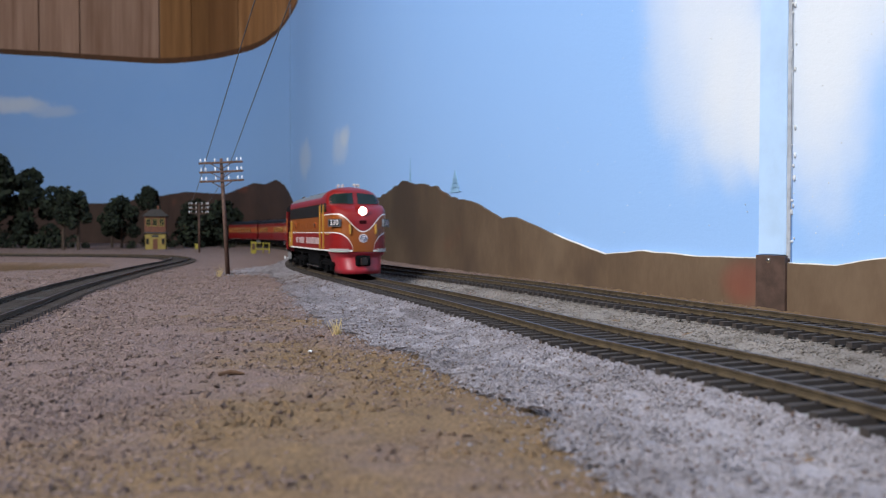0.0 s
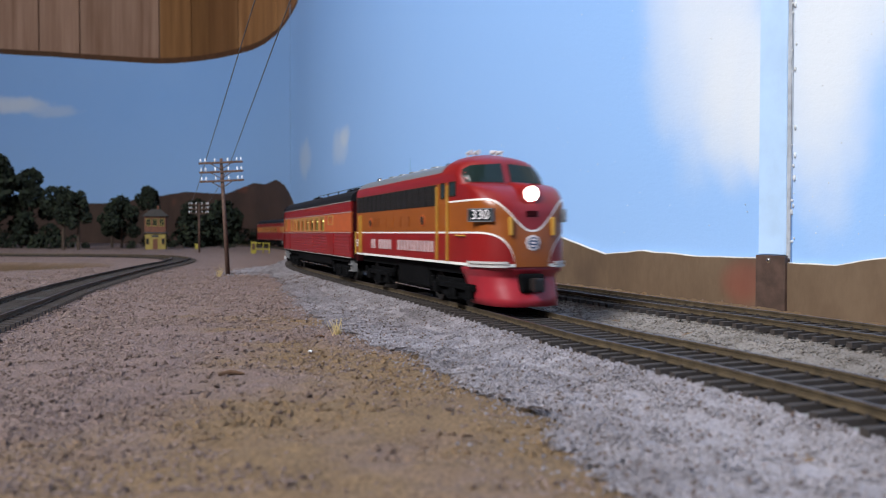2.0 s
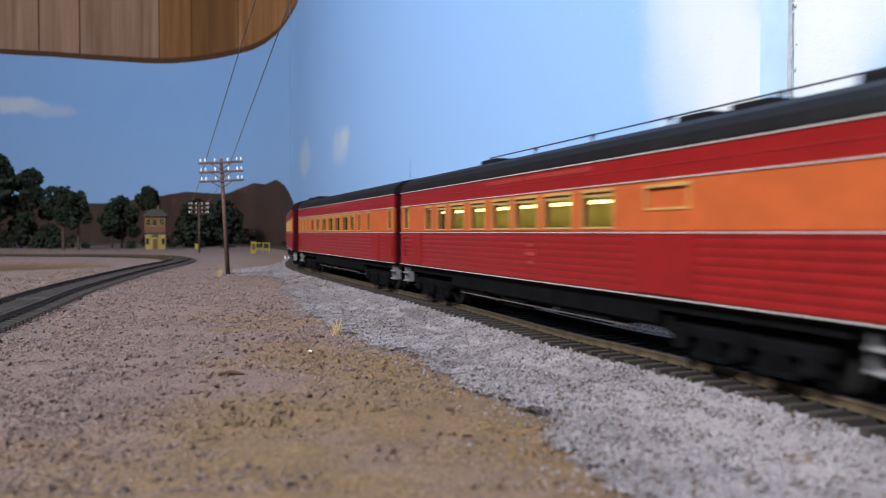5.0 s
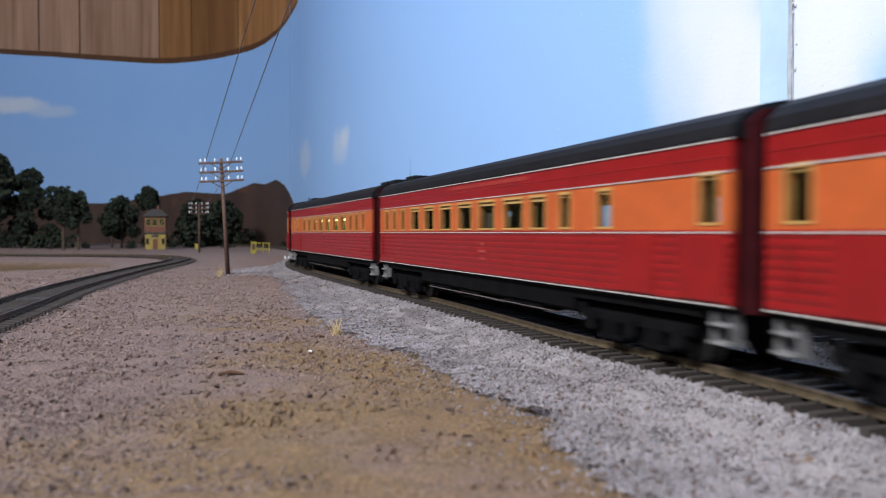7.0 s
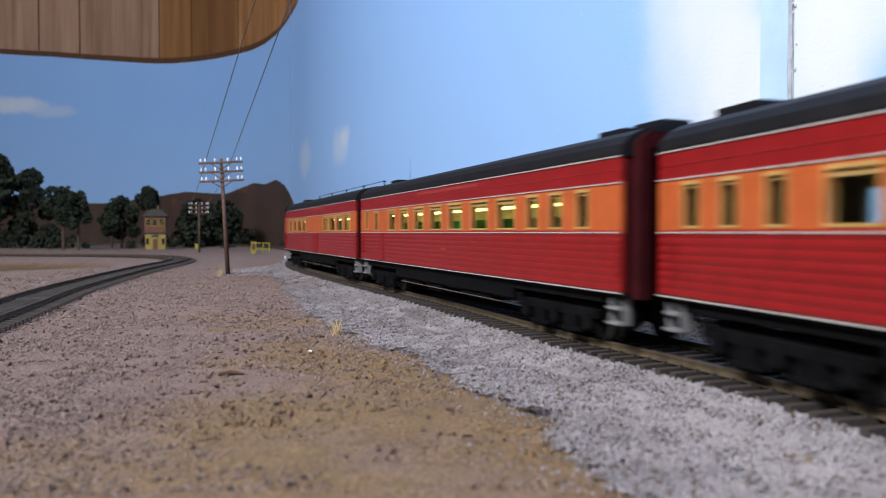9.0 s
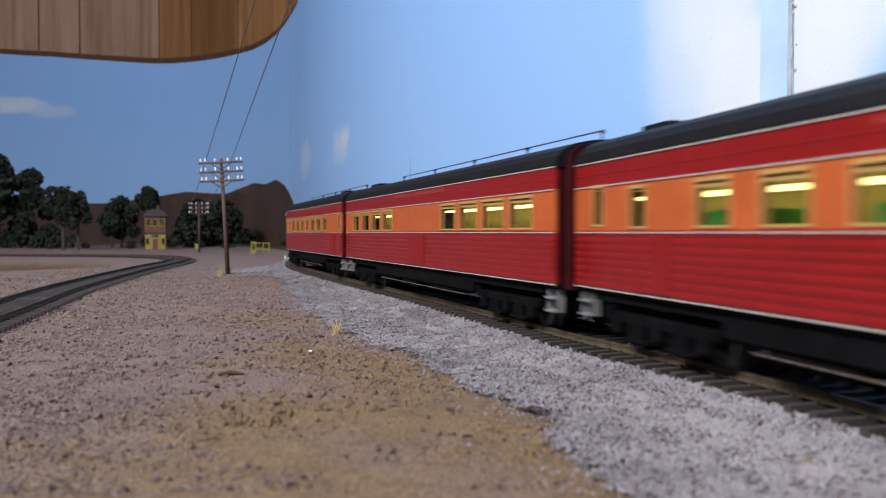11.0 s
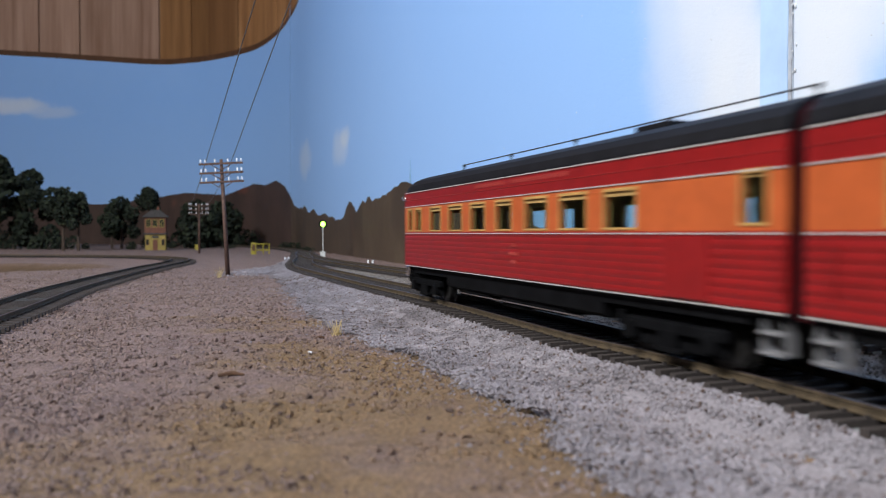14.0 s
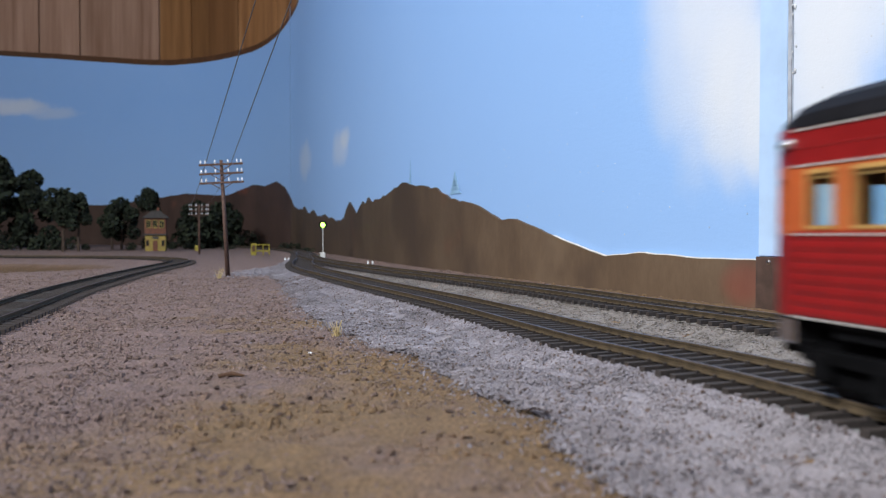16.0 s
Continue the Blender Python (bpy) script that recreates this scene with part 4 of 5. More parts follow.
def loco():
    """A bulldog-nosed streamlined diesel; x forward from its rear coupling."""
    ob = thing("diesel_locomotive", "red and orange streamlined diesel locomotive with white stripes", "locomotive")
    x0 = 6.0

    def outline(z):
        """Half-width, tip and length of the rounding at a height."""
        if z <= 31:
            tip = 163.5 - 0.5 * ((z - 20) / 11) ** 2
        elif z <= 43.5:
            q = (z - 31) / 12.5
            tip = 145.5 + 17.5 * math.sqrt(max(0, 1 - q ** 2.6)) if q < 1 else 145.5
        else:
            tip = 145.5 - (z - 43.5) * 0.5 - max(0, z - 50.2) ** 2 * 0.9
        if z <= 44.0:
            w = 17.0
        else:
            q = min(1, (z - 44.0) / 9.6)
            w = 17.0 * max(0.0, 1 - q ** 3.0) ** 0.5
        if z <= 43.5:
            k = max(0, min(1, (z - 31) / 12.5))
            rnd = 21 * (1 - k) + 6.5 * k
        else:
            rnd = 6.5 + (z - 43.5) * 0.7
        return w, tip, rnd

    def raised(z):
        """The cab's roof stands a little above the hood."""
        return z + max(0, z - 44) * 0.14

    zs = [15.5, 16.5, 18, 20, 22, 24, 26, 27, 28, 30, 31, 32.5, 34, 35.5, 37, 38.4, 39.8, 41.0, 42.0, 42.8, 43.3, 43.5, 44.0, 44.6, 45.6, 46.6, 47.0, 48, 49, 50, 51, 51.8, 52.5, 53.1, 53.5]
    bm = bmesh.new()
    rows = []
    for z in zs:
        w, tip, rnd = outline(z)
        rnd = min(rnd, 26)
        pts = []
        n = 18
        for i in range(n + 1):
            a = math.pi / 2 * i / n
            e = 3.2 if z < 38 else 2.9
            cx, cy = abs(math.cos(a)) ** (2 / e), abs(math.sin(a)) ** (2 / e)
            pts.append((tip - rnd + rnd * cy, -w * cx))
        right = [(x0, -w), (60, -w), (118, -w), (126, -w)] + pts
        ring = right + [(x, -y) for x, y in right[::-1][1:]]
        rows.append([bm.verts.new((x, y, raised(z) if x > 122 else z)) for x, y in ring])
    for a, b in zip(rows, rows[1:]):
        for i in range(len(a)):
            j = (i + 1) % len(a)
            bm.faces.new((a[i], a[j], b[j], b[i]))
    bm.faces.new(rows[-1])
    bm.faces.new(rows[0][::-1])
    bmesh.ops.remove_doubles(bm, verts=bm.verts, dist=0.01)
    bmesh.ops.recalc_face_normals(bm, faces=bm.faces)
    body = part("body", bm, M["loco"], ob, "", True)
    md = body.modifiers.new("edges", "EDGE_SPLIT")
    md.split_angle = radians(38)

    # pilot
    bm = bmesh.new()
    rows = []
    for z, back, w in ((2.2, 165, 13.4), (5, 164, 13.8), (8.5, 162.8, 14.3), (11.5, 161.6, 14.8), (12.6, 161.4, 15.2), (14.0, 162.8, 16.4), (15.5, 163.2, 16.7)):
        ring = []
        n = 14
        for i in range(n + 1):
            a = math.pi * (i / n) - math.pi / 2
            ring.append((back - 17 + 17 * abs(math.cos(a)) ** 0.62, w * math.copysign(abs(math.sin(a)) ** 0.75, math.sin(a))))
        ring += [(back - 22, w - 0.4), (back - 22, -w + 0.4)]
        rows.append([bm.verts.new((x, y, z)) for x, y in ring])
    for a, b in zip(rows, rows[1:]):
        for i in range(len(a)):
            j = (i + 1) % len(a)
            bm.faces.new((a[i], a[j], b[j], b[i]))
    bm.faces.new(rows[0][::-1])
    bm.faces.new(rows[-1])
    bmesh.ops.recalc_face_normals(bm, faces=bm.faces)
    part("pilot", bm, M["pilot_red"], ob, "bright red pilot apron", True)
    part("coupler_pocket", boxed(157, 164.2, -4.6, 4.6, 6.8, 13.2, 1.2), M["black"], ob)
    bm = boxed(163, 168.5, -1.6, 1.6, 8, 11.5, 0.6)
    box(bm, 167, 170, -2.8, 1.0, 7.6, 12, 0.6)
    part("front_coupler", bm, M["steel"], ob)
    # anticlimber strips, each one bent bar
    for sy in (-1, 1):
        for z in (15.7, 16.9):
            verts, faces = [], []
            for i in range(13):
                a = math.pi / 2 * (0.10 + 0.68 * i / 12)
                cx, cy = 21.0 * math.sin(a) ** 0.625, math.cos(a) ** 0.625
                for r, dz in ((0.0, -0.4), (0.7, -0.4), (0.7, 0.4), (0.0, 0.4)):
                    verts.append((163.5 - 21 + cx + r * math.sin(a), sy * (17.0 * cy + r * math.cos(a)), z + dz))
            for i in range(12):
                for k in range(4):
                    m = (k + 1) % 4
                    faces.append((4 * i + k, 4 * i + m, 4 * i + 4 + m, 4 * i + 4 + k))
            faces += [(0, 1, 2, 3), (48, 49, 50, 51)]
            raw("anticlimber_strip", verts, faces, M["white"], ob, "pale bright metal strip")
    # headlight
    bm = bmesh.new()
    rod(bm, (149.0, 0, 39.8), (162.3, 0, 39.4), 4.2, 3.3, 24)
    part("headlight_housing", bm, M["red"], ob, "", False)
    bm = bmesh.new()
    rod(bm, (162.1, 0, 39.4), (162.8, 0, 39.4), 2.5, 2.4, 24)
    part("headlight", bm, M["headlight"], ob, "shining white headlight")
    # windscreens and side windows
    for sy in (-1, 1):
        bm = bmesh.new()
        z_lo, z_hi = 44.1, 49.9

        def ws(y, z):
            w, tip, rnd = outline(z)
            q = min(0.985, abs(y) / w)
            return (tip - rnd + rnd * (1 - q ** 2.9) ** (1 / 2.9) + 0.22, y, raised(z))

        grid = [[bm.verts.new(ws(sy * (1.3 + (outline(z_lo + (z_hi - z_lo) * k / 3)[0] * (0.90, 0.93, 0.92, 0.84)[k] - 1.3) * i / 8), z_lo + (z_hi - z_lo) * k / 3 - (0.08 * i if k == 3 else 0))) for i in range(9)] for k in range(4)]
        for r0, r1 in zip(grid, grid[1:]):
            for i in range(8):
                bm.faces.new((r0[i], r0[i + 1], r1[i + 1], r1[i]))
        part("windscreen", bm, M["dark_glass"], ob, "dark windscreen pane")
        bm = bmesh.new()
        yw = sorted((sy * 16.7, sy * 17.18))
        box(bm, 132.5, 138.5, *yw, 39.5, 44.6, 0.6)
        part("cab_window", bm, M["dark_glass"], ob, "dark side cab window")
        yw = sorted((sy * 16.8, sy * 17.12))
        box(bm := bmesh.new(), 124.3, 128.2, *yw, 39.0, 44.6, 0.5)
        part("door_window", bm, M["dark_glass"], ob)
        # side doors
        part("cab_door", boxed(122.2, 130.4, *sorted((sy * 16.7, sy * 17.14)), 17.0, 37.5, 0.3), M["loco"], ob)
        # grilles
        bm = boxed(x0 + 1, 119.5, *sorted((sy * 16.7, sy * 17.15)), 36.8, 44.4)
        for i in range(9):
            z = 37.3 + i * 0.82
            box(bm, x0 + 1, 119.5, *sorted((sy * 17.1, sy * 17.35)), z, z + 0.36)
        for i in range(15):
            x = x0 + 6 + i * 7.4
            box(bm, x, x + 0.5, *sorted((sy * 17.1, sy * 17.45)), 36.8, 44.4)
        part("side_grille", bm, M["grille"], ob, "black louvred side grille")
        # portholes and louvres
        for x in (32, 105):
            bm = rod(bmesh.new(), (x, sy * 16.9, 31.6), (x, sy * 17.35, 31.6), 2.3, seg=20)
            ph = part("porthole", bm, M["orange"], ob)
            part("porthole_glass", rod(bmesh.new(), (x, sy * 17.0, 31.6), (x, sy * 17.42, 31.6), 1.7, seg=20), M["dark_glass"], ph)
        for x in (37, 42, 54, 75, 86):
            bm = bmesh.new()
            for i in range(5):
                box(bm, x, x + 3.2, *sorted((sy * 17.0, sy * 17.25)), 29.6 + i * 0.9, 30.0 + i * 0.9)
            part("louvre", bm, M["loco"], ob)
        part("hatch", boxed(62, 68, *sorted((sy * 16.9, sy * 17.16)), 28.8, 35.5, 0.2), M["loco"], ob)
        # handrails by the doors
        for x, z0, z1 in ((121.2, 16.5, 43.5), (131.4, 16.5, 43.5), (12, 16.5, 35.5), (15.6, 16.5, 35.5), (5.4, 15.8, 27.5)):
            bm = boxed(x - 0.38, x + 0.38, *sorted((sy * 17.0, sy * 17.9)), z0, z1, 0.2)
            part("handrail", bm, M["yellow"], ob, "yellow upright handrail")
        # nose fittings
        part("grab_iron", rods([(139, sy * 17.6, 26.0), (147, sy * 17.3, 25.9)], 0.3), M["yellow"], ob)
        part("nose_handrail", boxed(160.8, 163.9, *sorted((sy * 7.4, sy * 8.4)), 26.0, 32.0, 0.4), M["yellow"], ob, "short yellow nose handrail")
        # number boards
        ang = 33
        m = mmpose(156.5, sy * 15.3, 32.9, 0, 0, -sy * ang)
        nb = part("number_board", boxed(-4.7, 4.7, -1.2, 1.2, -2.0, 2.0, 0.5), M["number_glass"], ob, "black number board in a pale rim")
        nb.matrix_local = m
        bm = bmesh.new()
        for z in (-2.1, 2.1):
            box(bm, -4.8, 4.8, sy * 0.5 - 0.9, sy * 0.5 + 0.9, z - 0.14, z + 0.14)
        for x in (-4.8, 4.8):
            box(bm, x - 0.14, x + 0.14, sy * 0.5 - 0.9, sy * 0.5 + 0.9, -2.1, 2.1)
        part("rim", bm, M["roof_grey"], nb)
        text_mesh(nb, "digits", "330", 4.6, mmpose(0, sy * 1.25, 0, 90, 0, 0 if sy < 0 else 180), M["inkwhite"], 1.05)
        # side lettering
        bm = bmesh.new()
        pitch, xx = 4.05, 33.0
        for k in range(21):
            if k in (2, 8, 9):
                continue
            a = xx + k * pitch
            a = a if sy < 0 else 152.0 - a - 3.1
            ys = sorted((sy * 16.95, sy * 17.2))
            box(bm, a, a + 2.75, *ys, 19.4, 23.8)
        part("lettering", bm, M["ink_pink"], ob, "pale bars of side lettering")
        text_mesh(ob, "unit_number", "330", 5.4, side_pose(9.2, sy, 21.4), M["inkwhite"], 0.7)
    part("nose_number", boxed(158.5, 163.2, -2.2, 2.2, 32.0, 34.0, 0.3), M["diaphragm"], ob)
    bm = rod(bmesh.new(), (161.6, 0, 23.6), (163.8, 0, 23.6), 2.7, seg=8)
    em = part("nose_emblem", bm, M["inkwhite"], ob, "pale shield emblem")
    part("emblem_field", rod(bmesh.new(), (163.5, 0, 23.6), (163.95, 0, 23.6), 2.1, seg=8), M["emblem_blue"], em, "dark blue field")
    bm = bmesh.new()
    for z, w, o in ((24.7, 2.0, 0.2), (23.6, 2.0, 0), (22.5, 2.0, -0.2)):
        box(bm, 163.9, 164.15, -w / 2 + o, w / 2 + o, z - 0.28, z + 0.28)
    part("emblem_mark", bm, M["inkwhite"], em, "pale abstract mark")
    # roof fittings
    for x in (24, 40, 55, 69, 83):
        bm = rod(bmesh.new(), (x, 0, 52.6), (x, 0, 54.3), 5.2, 4.6, 20)
        rod(bm, (x, 0, 54.2), (x, 0, 54.7), 1.2, seg=10)
        part("roof_fan", bm, M["roof_grey"], ob, "round silver roof fan")
    part("exhaust_dome", ball(bmesh.new(), (20, -8, 52.4), 2.2, 12, (1.3, 1, 0.7)), M["chrome"], ob, "bright dome", True)
    bm = bmesh.new()
    for dy, l in ((-1.2, 4.2), (1.2, 5.2)):
        rod(bm, (126, dy - 6, 55.6), (126 + l, dy - 6, 55.6), 0.35, 0.95, 10)
        rod(bm, (127, dy - 6, 52.0), (127, dy - 6, 55.6), 0.4, seg=6)
        rod(bm, (127, dy + 6, 56.6), (127 - l, dy + 6, 56.6), 0.35, 0.95, 10)
        rod(bm, (126, dy + 6, 52.0), (126, dy + 6, 56.6), 0.4, seg=6)
    part("air_horns", bm, M["horn_pale"], ob, "bright metal air horns")
    part("lift_ring", rods([(118, -12, 50.7), (118, -12, 52.2), (120, -12, 52.2), (120, -12, 50.7)], 0.3), M["chrome"], ob)
    # underside
    part("fuel_tank", boxed(66, 104, -14.2, 14.2, 4.6, 15, 1.2), M["black"], ob)
    part("underframe", boxed(8, 150, -14, 14, 12, 15.6), M["black"], ob)
    part("tank_pipe", rods([(64, -14.9, 4.2), (108, -14.9, 4.2)], 0.3), M["chrome"], ob)
    for xc in (38, 130):
        truck(ob, xc, 2, 31, 5.8)
        part("bolster", boxed(xc - 5, xc + 5, -8, 8, 8.8, 12.3), M["black"], ob)
    part("rear_diaphragm", boxed(1.0, x0, -10.5, 10.5, 14, 46, 0.6), M["diaphragm"], ob)
    part("rear_coupler", boxed(0.2, 8, -2, 2, 8.2, 11, 0.5), M["steel"], ob)
    return ob


def stretch(ob, k, kx=1.0):
    """Raise what lies above the belt line by the factor k, and lengthen the whole by kx."""
    seen = set()
    for o in ob.children_recursive:
        if o.type != "MESH":
            continue
        if o.matrix_local.translation.length > 1e-6:
            if o.name.split(".")[0] in ("wheel", "number_board"):
                m = o.matrix_local.copy()
                m.translation.x *= kx
                o.matrix_local = m
            continue
        if o.name.split(".")[0] in ("rim", "digits") or o.data.name in seen:
            continue
        seen.add(o.data.name)
        for v in o.data.vertices:
            v.co.x *= kx
            if v.co.z > 0.027:
                v.co.z = 0.027 + (v.co.z - 0.027) * k
    return ob


SPEED = 107.5       # mm per second
LOCO_AT, CARS_AT = 2191.7, [2194.7, 1946.0, 1697.0, 1452.0, 1205.5]


def rides(ob, s_rear, a, b):
    """Rows for a vehicle whose rear coupling starts at s_rear and whose bogies sit a and b ahead of it."""
    rows = []
    for k in range(0, 161, 4):
        t = k / 10
        s = s_rear + SPEED * t
        p, q = MAIN.at(s + a), MAIN.at(s + b)
        d = q - p
        h = math.atan2(d[1], d[0])
        o = p - np.array([math.cos(h), math.sin(h), 0]) * a
        rows.append((t, mmpose(o[0], o[1], H_RAIL + o[2], 0, 0, math.degrees(h))))
    return rows

# ---------------------------------------------------------------- trackside things


def telegraph_pole(x, y, z, h, lean, turn, name_label, group="telegraph poles"):
    ob = thing("telegraph_pole", name_label, "telegraph pole", mmpose(x, y, z, 0, lean, turn), group)
    part("pole", rod(bmesh.new(), (0, 0, -6), (0, 0, h), 1.9, 1.25, 10), M["pole"], ob, "", True)
    for i in range(3):
        zz = h - 3.4 - i * 7.2
        arm = part("crossarm", boxed(-17, 17, -2.4, -1.0, zz - 0.8, zz + 0.8, 0.2), M["pole"], ob)
        for xx in (-15.5, -12, -4.5, 5.5, 12.5, 15.7):
            bm = bmesh.new()
            rod(bm, (xx, -1.7, zz + 0.6), (xx, -1.7, zz + 2.0), 0.4, seg=6)
            rod(bm, (xx, -1.7, zz + 1.6), (xx, -1.7, zz + 3.6), 0.75, 0.5, 8)
            part("insulator", bm, M["insulator"], arm, "white glass insulator")
        bm = bmesh.new()
        for sx in (-1, 1):
            rod(bm, (sx * 8, -2.2, zz - 0.6), (0, -1.6, zz - 5.5), 0.35, seg=5)
        part("brace", bm, M["pole"], arm)
    return ob


def wire(a, b, sag, r, n=24):
    pts = []
    a, b = Vector(a), Vector(b)
    for i in range(n + 1):
        t = i / n
        p = a.lerp(b, t)
        p.z -= sag * 4 * t * (1 - t)
        pts.append(p)
    ob = part("overhead_wire", rods(pts, r, 5), M["wire"])
    return tagged(ob, "thin grey thread wire strung from the telegraph pole", "wire", "overhead wires")


def leaf_cloud(centres, n, size, seed):
    """Loose leaf flakes round the surface of some lobes: centres are (x, y, z, radius)."""
    rng = np.random.default_rng(seed)
    c = np.array(centres, float)
    w = c[:, 3] ** 2
    k = rng.choice(len(c), n, p=w / w.sum())
    d = rng.normal(size=(n, 3))
    d /= np.linalg.norm(d, axis=1)[:, None]
    r = c[k, 3] * rng.uniform(0.45, 1.12, n) ** 0.6
    p = c[k, :3] + d * r[:, None]
    a = rng.normal(size=(n, 3))
    b = rng.normal(size=(n, 3))
    a /= np.linalg.norm(a, axis=1)[:, None]
    b -= (a * b).sum(1)[:, None] * a
    b /= np.linalg.norm(b, axis=1)[:, None]
    s = rng.uniform(0.6, 1.5, n)[:, None] * size
    v = np.stack([p - a * s, p + b * s * 0.7, p + a * s, p - b * s * 0.7], 1).reshape(-1, 3)
    f = np.arange(n * 4).reshape(-1, 4)
    return v, f.tolist()


def tree(x, y, h, spread, seed, label, bare=0.35, n=2600):
    rng = random.Random(seed)
    ob = thing("tree", label, "tree", mmpose(x, y, 0), "trees before the painted hills")
    bm = bmesh.new()
    top = (rng.uniform(-3, 3), rng.uniform(-3, 3), h * 0.8)
    rod(bm, (0, 0, -4), (top[0] * 0.4, 0, h * 0.45), h * 0.028, h * 0.02, 8)
    rod(bm, (top[0] * 0.4, 0, h * 0.45), top, h * 0.02, h * 0.008, 8)
    lobes = []
    for i in range(8):
        a = i * 2.4 + rng.uniform(-0.5, 0.5)
        z = h * (bare + 0.12 + (0.80 - bare) * i / 8)
        r = spread * rng.uniform(0.45, 0.85) * (1 - 0.35 * i / 8)
        q = (r * math.cos(a), r * math.sin(a), z)
        rod(bm, (top[0] * 0.4, 0, z * 0.8), q, h * 0.010, h * 0.005, 5)
        lobes.append((*q, spread * rng.uniform(0.32, 0.5)))
    lobes.append((top[0], top[1], h * 0.88, spread * 0.42))
    part("trunk", bm, M["bark"], ob)
    v, f = leaf_cloud(lobes, n, spread * 0.085, seed)
    raw("crown", v, f, M["leaf"], ob, "dark green clumped foliage")
    return ob


def bush(x, y, r, seed, n=350):
    rng = random.Random(seed)
    ob = thing("bush", "low dark green bush at the layout's edge", "bush", mmpose(x, y, 0), "bushes before the painted hills")
    lobes = [(rng.uniform(-r, r), rng.uniform(-r, r) * 0.6, r * rng.uniform(0.2, 0.6), r * rng.uniform(0.4, 0.7)) for _ in range(5)]
    v, f = leaf_cloud(lobes, n, r * 0.12, seed)
    raw("foliage", v, f, M["leaf"], ob)
    bm = bmesh.new()
    for a, b, c, _ in lobes:
        rod(bm, (0, 0, -3), (a * 0.7, b * 0.7, c), 0.7, 0.4, 5)
    part("stems", bm, M["bark"], ob)
    return ob


def signal_cabin(x, y, turn):
    ob = thing("signal_cabin", "small two-storey yellow and rust-red signal cabin with a hipped roof", "building", mmpose(x, y, 0, 0, 0, turn))
    part("lower_wall", boxed(-19, 19, -16, 16, -2, 32, 0.3), M["tower_yellow"], ob, "yellow boarded lower storey")
    part("upper_wall", boxed(-20, 20, -17, 17, 34, 66, 0.3), M["tower_rust"], ob, "rust-red upper storey")
    part("belt_course", boxed(-22, 22, -19, 19, 31.5, 34.5, 0.3), M["tower_roof"], ob)
    bm = bmesh.new()
    v = [bm.verts.new(q) for q in ((-25, -22, 66), (25, -22, 66), (25, 22, 66), (-25, 22, 66), (-8, 0, 81), (8, 0, 81))]
    for f in ((0, 1, 5, 4), (1, 2, 5), (2, 3, 4, 5), (3, 0, 4), (3, 2, 1, 0)):
        bm.faces.new([v[i] for i in f])
    part("roof", bm, M["tower_roof"], ob, "dark hipped roof")
    part("chimney", boxed(2, 6, 2, 6, 74, 88, 0.3), M["tower_rust"], ob)
    for i in range(3):
        xx = -12.5 + i * 12.5
        for z0, z1 in ((46, 62),):
            w = part("window", boxed(xx - 4.6, xx + 4.6, -17.8, -16.9, z0, z1), M["tower_yellow"], ob, "yellow-framed window")
            for k in (-1, 1):
                part("pane", boxed(xx + k * 2 - 1.6, xx + k * 2 + 1.6, -18.1, -17.6, z0 + 1.2, z1 - 1.2), M["dark_glass"], w)
    part("door", boxed(-4.5, 4.5, -16.7, -15.8, -1, 21), M["tower_rust"], ob, "rust-red door")
    part("sign", boxed(-6, 6, -16.9, -15.9, 24, 29), M["tower_roof"], ob, "small dark name board")
    for xx in (-14.5, 14.5):
        w = part("window", boxed(xx - 2.8, xx + 2.8, -16.6, -15.8, 10, 22), M["tower_rust"], ob)
        part("pane", boxed(xx - 2, xx + 2, -16.9, -16.3, 11, 21), M["dark_glass"], w)
    return ob


def yellow_frame(x, y):
    ob = thing("trackside_stand", "small yellow trackside stand with a slatted shelf", "stand", mmpose(x, y, 0, 0, 0, 12))
    part("cabinet", boxed(-15, -7, -5, 5, -1, 19, 0.4), M["bright_yellow"], ob, "yellow cabinet")
    part("shelf", boxed(-7, 14, -5, 5, 6, 8, 0.3), M["bright_yellow"], ob)
    part("top_rail", boxed(-7, 14, -4.8, -3.8, 16, 17.4, 0.2), M["bright_yellow"], ob)
    for xx in (12.4, 3.0):
        part("leg", boxed(xx, xx + 1.5, -5, -3.5, -1, 17, 0.2), M["bright_yellow"], ob)
        part("leg", boxed(xx, xx + 1.5, 3.5, 5, -1, 8, 0.2), M["bright_yellow"], ob)
    part("panel", boxed(-13.5, -8.5, -5.4, -4.9, 6, 16), M["trim_dark"], ob)


def signal(x, y):
    ob = thing("railway_signal", "slender pale railway signal showing a green light", "signal", mmpose(x, y, 0))
    part("base", boxed(-3.4, 3.4, -3, 3, -2, 8.5, 0.5), M["signal_white"], ob, "pale relay box")
    part("mast", rod(bmesh.new(), (0, 0, 8), (0, 0, 44), 0.85, 0.75, 8), M["signal_white"], ob)
    part("head", rod(bmesh.new(), (0, 2.2, 46.5), (0, -0.4, 46.5), 5.4, 5.4, 18), M["black"], ob, "black round target")
    part("lens", ball(bmesh.new(), (0, -0.9, 46.5), 3.3, 12, (1, 0.5, 1)), M["green_glow"], ob, "glowing green lens", True)


